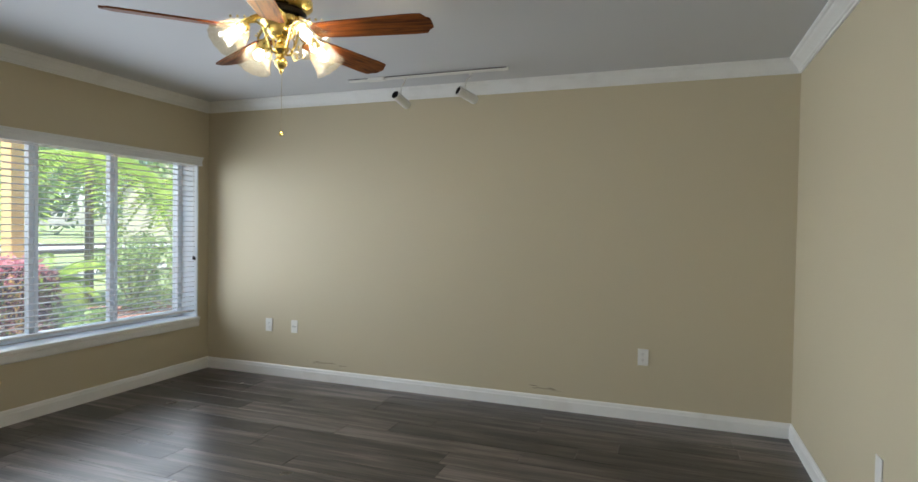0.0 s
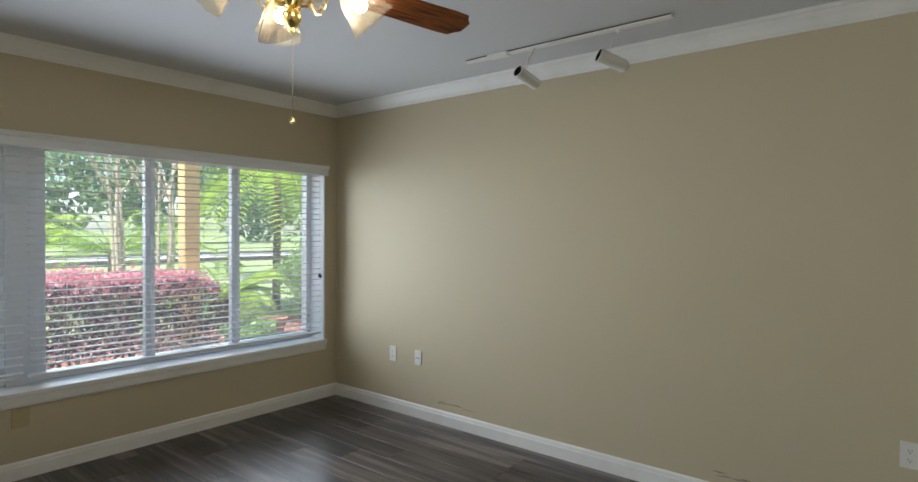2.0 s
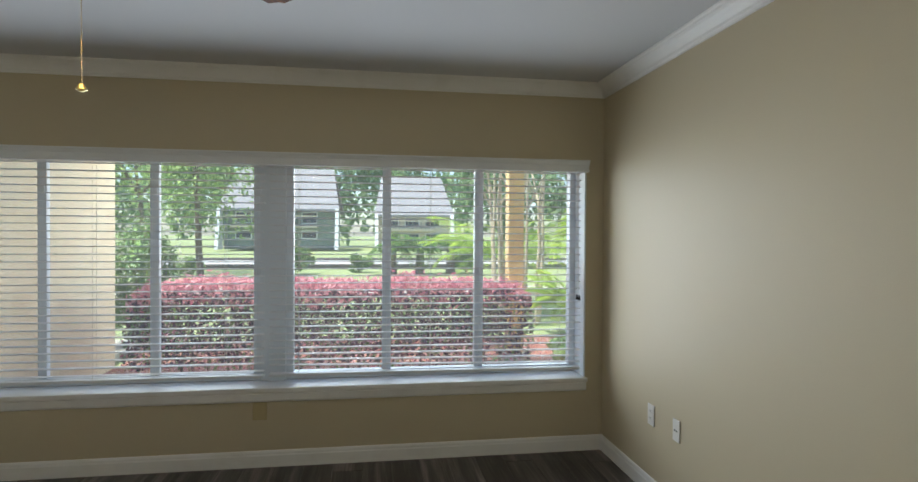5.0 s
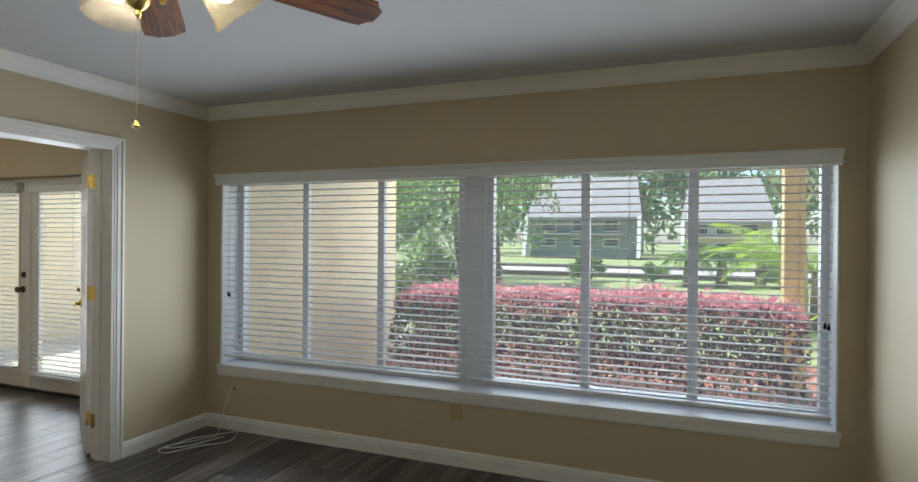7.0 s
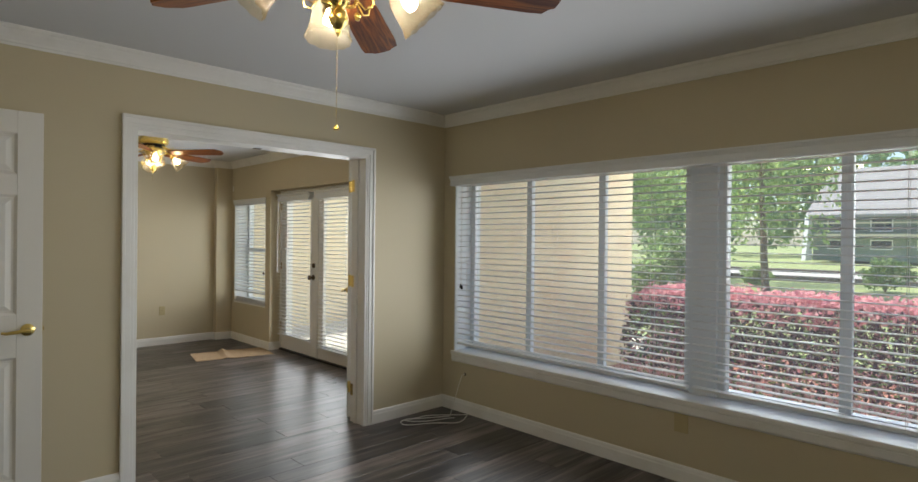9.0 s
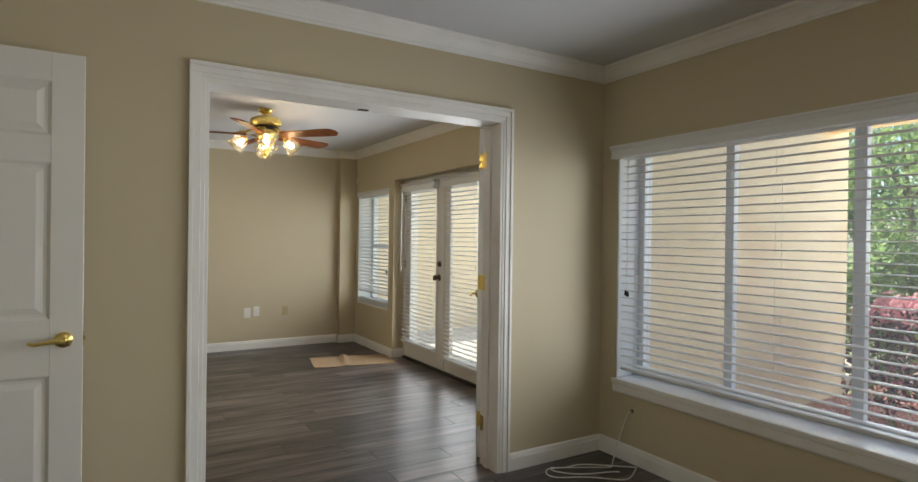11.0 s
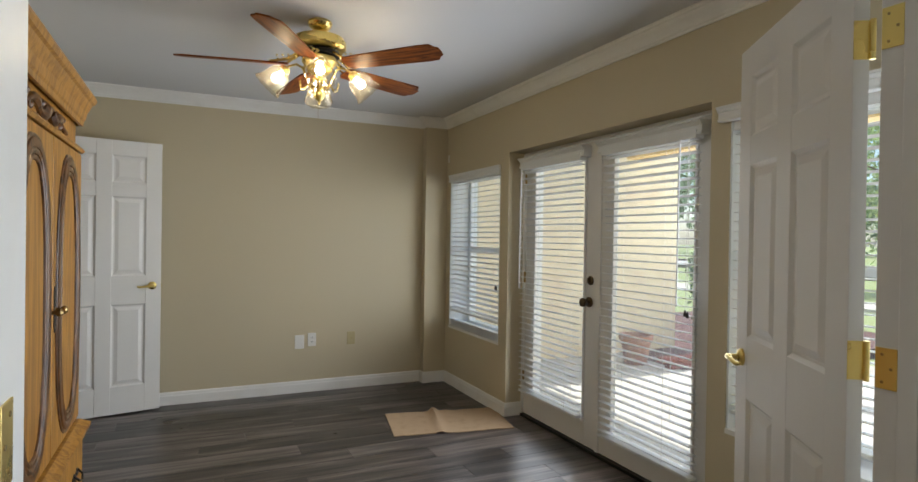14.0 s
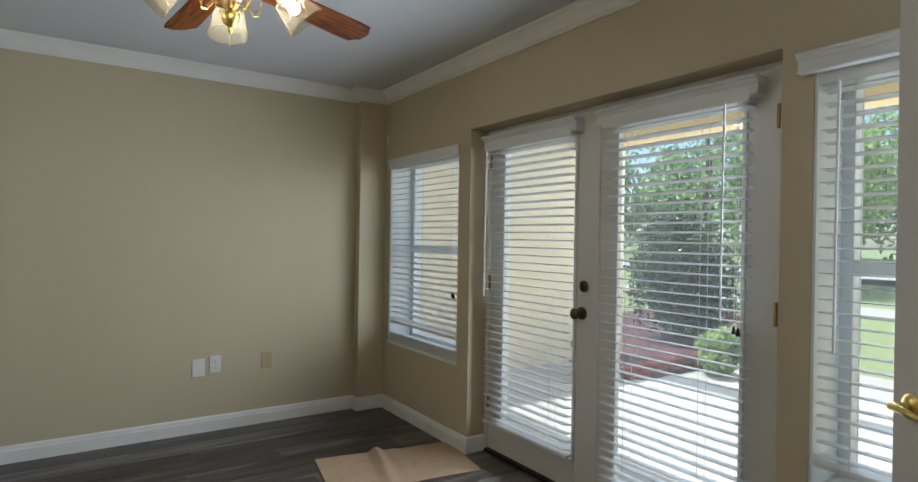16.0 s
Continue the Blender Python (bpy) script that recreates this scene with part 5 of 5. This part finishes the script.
# low brick edge by the patio
rng = np.random.default_rng(7)
edge = empty("brick_border", "low red brick border along the patio edge", "brick border", kind="structure")
brick_me = finish("brick", boxed(-0.052, 0.052, -0.102, 0.102, -0.03, 0.03, bevel=0.006), BRICK)
for k in range(34):
    for lay in range(2):
        ob = new("brick", brick_me)
        ob.parent = edge
        ob.matrix_world = pose(-13.2 + 0.214 * k + 0.107 * lay, -3.55 - 0.012 * (k - 22) ** 2 * (k < 22) + rng.uniform(-0.008, 0.008), -0.005 + 0.066 * lay, rng.uniform(-1, 1), 0, 90 + rng.uniform(-2, 2))


def hedge(name, at, length, depth, height, label):
    rng = np.random.default_rng(11)
    h = empty(name, label, "hedge", at=at)
    bm = bmesh.new()
    for k in range(26):
        y = -length / 2 + length * (k + 0.5) / 26
        x = rng.uniform(-0.15, 0.15)
        tube(bm, [(x, y, -0.02), (x + rng.uniform(-0.1, 0.1), y + rng.uniform(-0.1, 0.1), height * 0.45), (x + rng.uniform(-0.2, 0.2), y + rng.uniform(-0.2, 0.2), height * 0.85)], [0.016, 0.011, 0.005], 5)
    part("stems", bm, BARK, h)

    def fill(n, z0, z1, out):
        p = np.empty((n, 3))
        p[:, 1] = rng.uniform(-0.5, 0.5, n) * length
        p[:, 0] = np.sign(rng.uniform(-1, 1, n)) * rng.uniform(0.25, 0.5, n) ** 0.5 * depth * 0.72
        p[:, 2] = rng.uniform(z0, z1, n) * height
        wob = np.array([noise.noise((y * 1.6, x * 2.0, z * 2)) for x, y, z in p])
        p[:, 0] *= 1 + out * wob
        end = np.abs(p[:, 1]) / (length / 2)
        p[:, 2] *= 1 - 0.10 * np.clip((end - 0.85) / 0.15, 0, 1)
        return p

    def top(n):
        p = np.empty((n, 3))
        p[:, 1] = rng.uniform(-0.5, 0.5, n) * length
        p[:, 0] = rng.uniform(-0.5, 0.5, n) * depth
        wob = np.array([noise.noise((y * 2.1, x * 2.6, 4.0)) for x, y, _ in p * [1, 1, 0]])
        p[:, 2] = height * (0.96 + 0.07 * wob) - 0.16 * (2 * np.abs(p[:, 0]) / depth) ** 3 * height + rng.normal(size=n) * 0.03
        end = np.abs(p[:, 1]) / (length / 2)
        p[:, 2] -= 0.10 * np.clip((end - 0.88) / 0.12, 0, 1)
        return p

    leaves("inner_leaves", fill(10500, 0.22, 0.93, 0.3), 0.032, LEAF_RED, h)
    leaves("green_leaves", fill(3400, 0.10, 0.78, 0.4), 0.028, LEAF_GREEN, h)
    leaves("low_leaves", fill(2800, 0.03, 0.60, 0.5), 0.022, LEAF_PINK, h)
    # Pale flecks through the lower two thirds of the hedge.
    leaves("bleached_leaves", fill(2600, 0.02, 0.66, 0.55), 0.018, LEAF_PALE, h)
    sprigs = top(900)
    sprigs[:, 2] += rng.uniform(0.0, 0.09, 900) ** 1.2
    leaves("new_growth", np.concatenate([top(6200), sprigs, fill(350, 0.7, 0.97, 0.3)]), 0.032, LEAF_PINK, h)
    return h


hedge("hedge", (-6.05, 3.05, -0.06), 4.0, 0.85, 1.02, "clipped burgundy hedge with bright pink new leaves")

# fallen bits on the mulch
n = 9000
rngb = np.random.default_rng(5)
chips = np.stack([rngb.uniform(-8.1, -3.9, n), rngb.uniform(0.6, 9.3, n), np.full(n, -0.052)], 1)
leaves("mulch_litter", chips, 0.024, LEAF_PALE, kind="stuff", label="pink petals and bark chips on the bed", category="litter")

def speckle(shrub, n, centre, radii, size, material, seed, name="flowers"):
    """Pale flowers and, on the camellia, highlight leaves scattered over a shrub's outside."""
    rng = np.random.default_rng(seed)
    d = rng.normal(size=(n, 3))
    d /= np.linalg.norm(d, axis=1)[:, None]
    leaves(name, np.asarray(centre) + d * np.asarray(radii) * rng.uniform(0.86, 1.02, (n, 1)), size, material, shrub)


corner_bush = bush((-8.1, 0.35, -0.12), (0.62, 0.62, 0.86), 9000, 0.035, LEAF_GREEN, "rounded green shrub with small pale flowers", seed=4)
speckle(corner_bush, 900, (0, 0, 0.86), (0.60, 0.60, 0.84), 0.022, FLOWER, 61)
camellia = bush((-8.6, -4.75, -0.12), (0.80, 0.72, 0.97), 15000, 0.045, LEAF_GLOSSY, "large dense glossy dark green camellia bush", seed=6, lumps=60)
# Light leaves stand in for glossy highlights on the camellia.
speckle(camellia, 420, (0, 0, 0.97), (0.78, 0.70, 0.95), 0.03, LEAF_LIGHT, 62, "young_leaves")
palm((-8.2, 6.5, -0.08), 0.42, 34, 1.15, FROND_YELLOW, "low yellow-green sago palm", "sago_palm", 8, 1.0, 0.75, 0.16, 0.19, 0.024)
palm((-12.2, 6.3, -0.1), 1.0, 26, 2.3, FROND_YELLOW, "arching pale green palm", "palm", 9, 2.0, 1.5, 0.10, 0.5, 0.022)
palm((-9.4, 8.2, -0.1), 2.7, 16, 2.2, FROND_YELLOW, "drooping bright yellow-green palm", "palm", 12, 0.5, 2.0, 0.07, 0.5, 0.045)
tree((-10.0, 6.0, -0.1), 5.2, 1.5, 0.04, 2600, 0.075, LEAF_LIGHT, "slender multi-stemmed crape myrtle with pale bark", 11, 0.6, 21, STEM, name="crape_myrtle")
bush((-7.6, 7.6, -0.08), (0.75, 0.7, 0.62), 4200, 0.035, LEAF_LIGHT, "loose yellow-green shrub in the bed", seed=14)
bush((-6.35, 5.8, -0.08), (0.42, 0.42, 0.17), 1800, 0.06, LEAF_LIGHT, "low strappy green groundcover", seed=15)
bush((-6.4, 7.5, -0.08), (0.45, 0.5, 1.0), 6000, 0.04, LEAF_LIGHT, "tall pale green shrub", seed=16)
bush((-7.05, -3.15, -0.06), (0.28, 0.3, 0.26), 1600, 0.05, LEAF_LIGHT, "low light green plant at the patio edge", seed=17)
palm((-7.6, 9.4, -0.1), 2.4, 14, 1.9, FROND_YELLOW, "drooping bright yellow-green palm", "palm", 13, 0.3, 1.5, 0.06, 0.42, 0.04)
pot = empty("flower_pot", "terracotta planter box on the bed", "planter", at=(-6.65, 6.35, -0.06))
part("body", lathed([(0.13, 0), (0.17, 0.16), (0.18, 0.20), (0.20, 0.20), (0.20, 0.245), (0.175, 0.245), (0.165, 0.20)], 24), TERRACOTTA, pot, smooth=True)
pot2 = empty("flower_pot", "terracotta pot on the patio", "planter", at=(-5.9, -3.9, -0.04))
part("body", lathed([(0.12, 0), (0.16, 0.22), (0.17, 0.28), (0.19, 0.28), (0.19, 0.33), (0.165, 0.33), (0.155, 0.28)], 24), TERRACOTTA, pot2, smooth=True)

# far side: shrubs, palms, houses, woods
for k, (x, y, r) in enumerate(((-23, 0.4, 0.75), (-22, -3.2, 0.5), (-24, 2.9, 0.55), (-23.5, 7.3, 0.6), (-24, -6.0, 0.7))):
    bush((x, y, -0.15), (r, r * 1.1, r * 0.75), 2600, 0.06, LEAF_LIGHT if k % 2 else LEAF_GREEN, "rounded green shrub on the far lawn", seed=30 + k)
for k, (x, y) in enumerate(((-22.5, 4.2), (-22.6, 5.3), (-23.2, 6.6))):
    palm((x, y, -0.15), 1.0, 18, 1.25, FROND, "short dark palm on the far lawn", "palm", 40 + k, 1.5, 1.5, 0.17, 0.3)
tree((-20, -2.2, -0.15), 7.5, 2.7, 0.13, 9000, 0.12, LEAF_LIGHT, "light green shade tree on the lawn", 1, 0.22, 50)
tree((-24, -9.5, -0.15), 9.0, 3.5, 0.16, 9000, 0.15, LEAF_LIGHT, "light green shade tree on the lawn", 1, 0.2, 51)
tree((-20.5, -9.0, -0.15), 7.0, 2.6, 0.12, 4500, 0.11, LEAF_LIGHT, "light green tree beyond the patio", 1, 0.2, 52)
tree((-19.5, -11.2, -0.15), 9.0, 3.6, 0.14, 4500, 0.13, LEAF_LIGHT, "tall light green tree behind the patio", 1, 0.15, 55)
tree((-24.5, -5.6, -0.15), 8.5, 3.2, 0.14, 5000, 0.13, LEAF_LIGHT, "spreading light green tree across the lawn", 1, 0.15, 56)
tree((-17, 11.5, -0.15), 7.5, 2.6, 0.12, 8000, 0.12, LEAF_LIGHT, "light green shade tree beyond the palms", 1, 0.25, 53)
tree((-13, 15.0, -0.15), 7.0, 2.8, 0.12, 8000, 0.12, LEAF_LIGHT, "light green tree beyond the bed", 1, 0.2, 54)


def house(at, turn, w, d, eave, ridge, label, wall, over):
    """A house with steep shingled roof, recessed porch band and windows."""
    h = empty("house", label, "house", at=at, turn=turn)
    part("wall", boxed(-d / 2, d / 2, -w / 2, w / 2, 0, eave), wall, h)
    bm = bmesh.new()
    prof = [(-d / 2 - over, eave - 0.1), (0, ridge), (d / 2 + over, eave - 0.1), (d / 2 + over, eave - 0.3), (0, ridge - 0.22), (-d / 2 - over, eave - 0.3)]
    hip = [0.0, 0.75, 0.0, 0.0, 0.75, 0.0]
    a = [bm.verts.new((x, -w / 2 - 0.4 + c, z)) for (x, z), c in zip(prof, hip)]
    b = [bm.verts.new((x, w / 2 + 0.4 - c, z)) for (x, z), c in zip(prof, hip)]
    bm.faces.new(a[::-1])
    bm.faces.new(b)
    for k in range(6):
        bm.faces.new((a[k], a[(k + 1) % 6], b[(k + 1) % 6], b[k]))
    part("roof", bm, SHINGLE, h)
    bm = bmesh.new()
    for s in (-1, 1):
        v = [bm.verts.new(q) for q in ((-d / 2, s * w / 2, eave), (d / 2, s * w / 2, eave), (0, s * (w / 2 - 0.75), ridge - 0.25))]
        bm.faces.new(v)
    part("gable", bm, wall, h)
    for s in (-1, 1):
        bm = bmesh.new()
        side = [(d / 2 + 0.1, eave * 0.98), (d / 2 + over + 0.1, eave * 0.98), (d / 2 + over + 1.0, 0.0), (d / 2 + 0.1, 0.0)]
        u = [bm.verts.new((x, s * (w / 2 + 0.05), z)) for x, z in side]
        v = [bm.verts.new((x, s * (w / 2 + 0.35), z)) for x, z in side]
        bm.faces.new(u)
        bm.faces.new(v[::-1])
        for k in range(4):
            bm.faces.new((u[k], v[k], v[(k + 1) % 4], u[(k + 1) % 4]))
        bmesh.ops.recalc_face_normals(bm, faces=bm.faces)
        part("buttress", bm, TRIM, h, "white sloping end wall")
    part("balcony", boxed(d / 2, d / 2 + 0.9, -w / 2 + 0.3, w / 2 - 1.5, eave * 0.52, eave * 0.57), SIDING, h)
    for k in range(13):
        y = -w / 2 + 0.3 + (w - 1.8) * k / 12
        part("baluster", boxed(d / 2 + 0.84, d / 2 + 0.89, y - 0.03, y + 0.03, eave * 0.57, eave * 0.78), SHADE_WALL, h)
    part("handrail", boxed(d / 2 + 0.82, d / 2 + 0.91, -w / 2 + 0.3, w / 2 - 1.5, eave * 0.78, eave * 0.81), SIDING, h)
    for k in range(3):
        y = -w / 2 + w * (k + 0.6) / 3.4
        for z0, z1 in ((0.25, 0.45), (0.62, 0.90)):
            wi = part("window", boxed(d / 2 - 0.02, d / 2 + 0.04, y - 0.7, y + 0.7, eave * z0, eave * z1), TRIM, h)
            part("glass", boxed(d / 2 + 0.03, d / 2 + 0.05, y - 0.62, y + 0.62, eave * z0 + 0.08, eave * z1 - 0.08), FARGLASS, wi)
    return h


house((-57, -4.6, 0), 0, 9.6, 8.0, 3.7, 7.6, "distant house with a bright pale roof and balcony", SHADE_WALL, 0.8)
house((-58, 7.4, 0), 0, 6.6, 8.0, 3.3, 7.2, "distant house with a steep grey roof", SIDING, 0.6)
house((-36, 37.0, 0), 35, 8.0, 7.5, 3.6, 7.6, "distant house with a pale roof", SIDING, 0.5)

rngw = np.random.default_rng(77)
cen = []
for k in range(46):
    a = radians(48 + 132 * k / 45 + rngw.uniform(-1, 1))
    r = rngw.uniform(66, 84)
    x, y = -r * math.sin(a) * 1.0, r * math.cos(a) * 1.1 + 4
    hgt = rngw.uniform(11, 17)
    cen.append(blob_points(1100, (x, y, hgt * 0.55), (5.0, 5.5, hgt * 0.55), rngw, lumps=12))
leaves("woods", np.concatenate(cen), 0.55, LEAF_FAR, kind="stuff", label="green woods behind the houses", category="woods")

# ---- floor ----
floor = setting("floor", boxed(XW - 0.13, XE, YF, YN, -0.05, -0.007), SUBFLOOR, "dark grey-brown vinyl plank floor", "floor")


def plank_mesh(length, wide):
    bm = bmesh.new()
    g, c = 0.0006, 0.0016
    lv = []
    for inset, z in ((g, -0.007), (g, -0.0014), (g + c, 0.0)):
        lv.append([bm.verts.new((sx * (length / 2 - inset), sy * (wide / 2 - inset), z)) for sx, sy in ((-1, -1), (1, -1), (1, 1), (-1, 1))])
    for a, b in zip(lv, lv[1:]):
        for k in range(4):
            bm.faces.new((a[k], a[(k + 1) % 4], b[(k + 1) % 4], b[k]))
    bm.faces.new(lv[-1])
    return finish("plank", bm, PLANK)


rngp = np.random.default_rng(3)
PW, PL, shared = 0.18, 1.22, {}


def lay(x0, x1, y0, y1):
    y = y0
    while y < y1 - 1e-3:
        w = min(PW, y1 - y)
        x = x0 - round(rngp.uniform(0.1, PL - 0.1), 2)
        while x < x1 - 1e-3:
            a, b = max(x, x0), min(x + PL, x1)
            key = (round(b - a, 3), round(w, 3))
            if key[0] > 0.004:
                if key not in shared:
                    shared[key] = plank_mesh(*key)
                ob = new("plank", shared[key])
                ob.parent = floor
                ob.matrix_world = pose((a + b) / 2, y + w / 2, 0)
            x += PL
        y += PW


lay(XW + 0.002, XE - 0.002, YS2 + 0.02, YN - 0.002)
lay(XW - 0.12, XE2 - 0.002, YF + 0.002, YS2 + 0.02)
setting("floor_hall", boxed(XE2, XE, YF, YS2, -0.007, -0.001), PLANK, "dark vinyl floor of the hall", "floor")
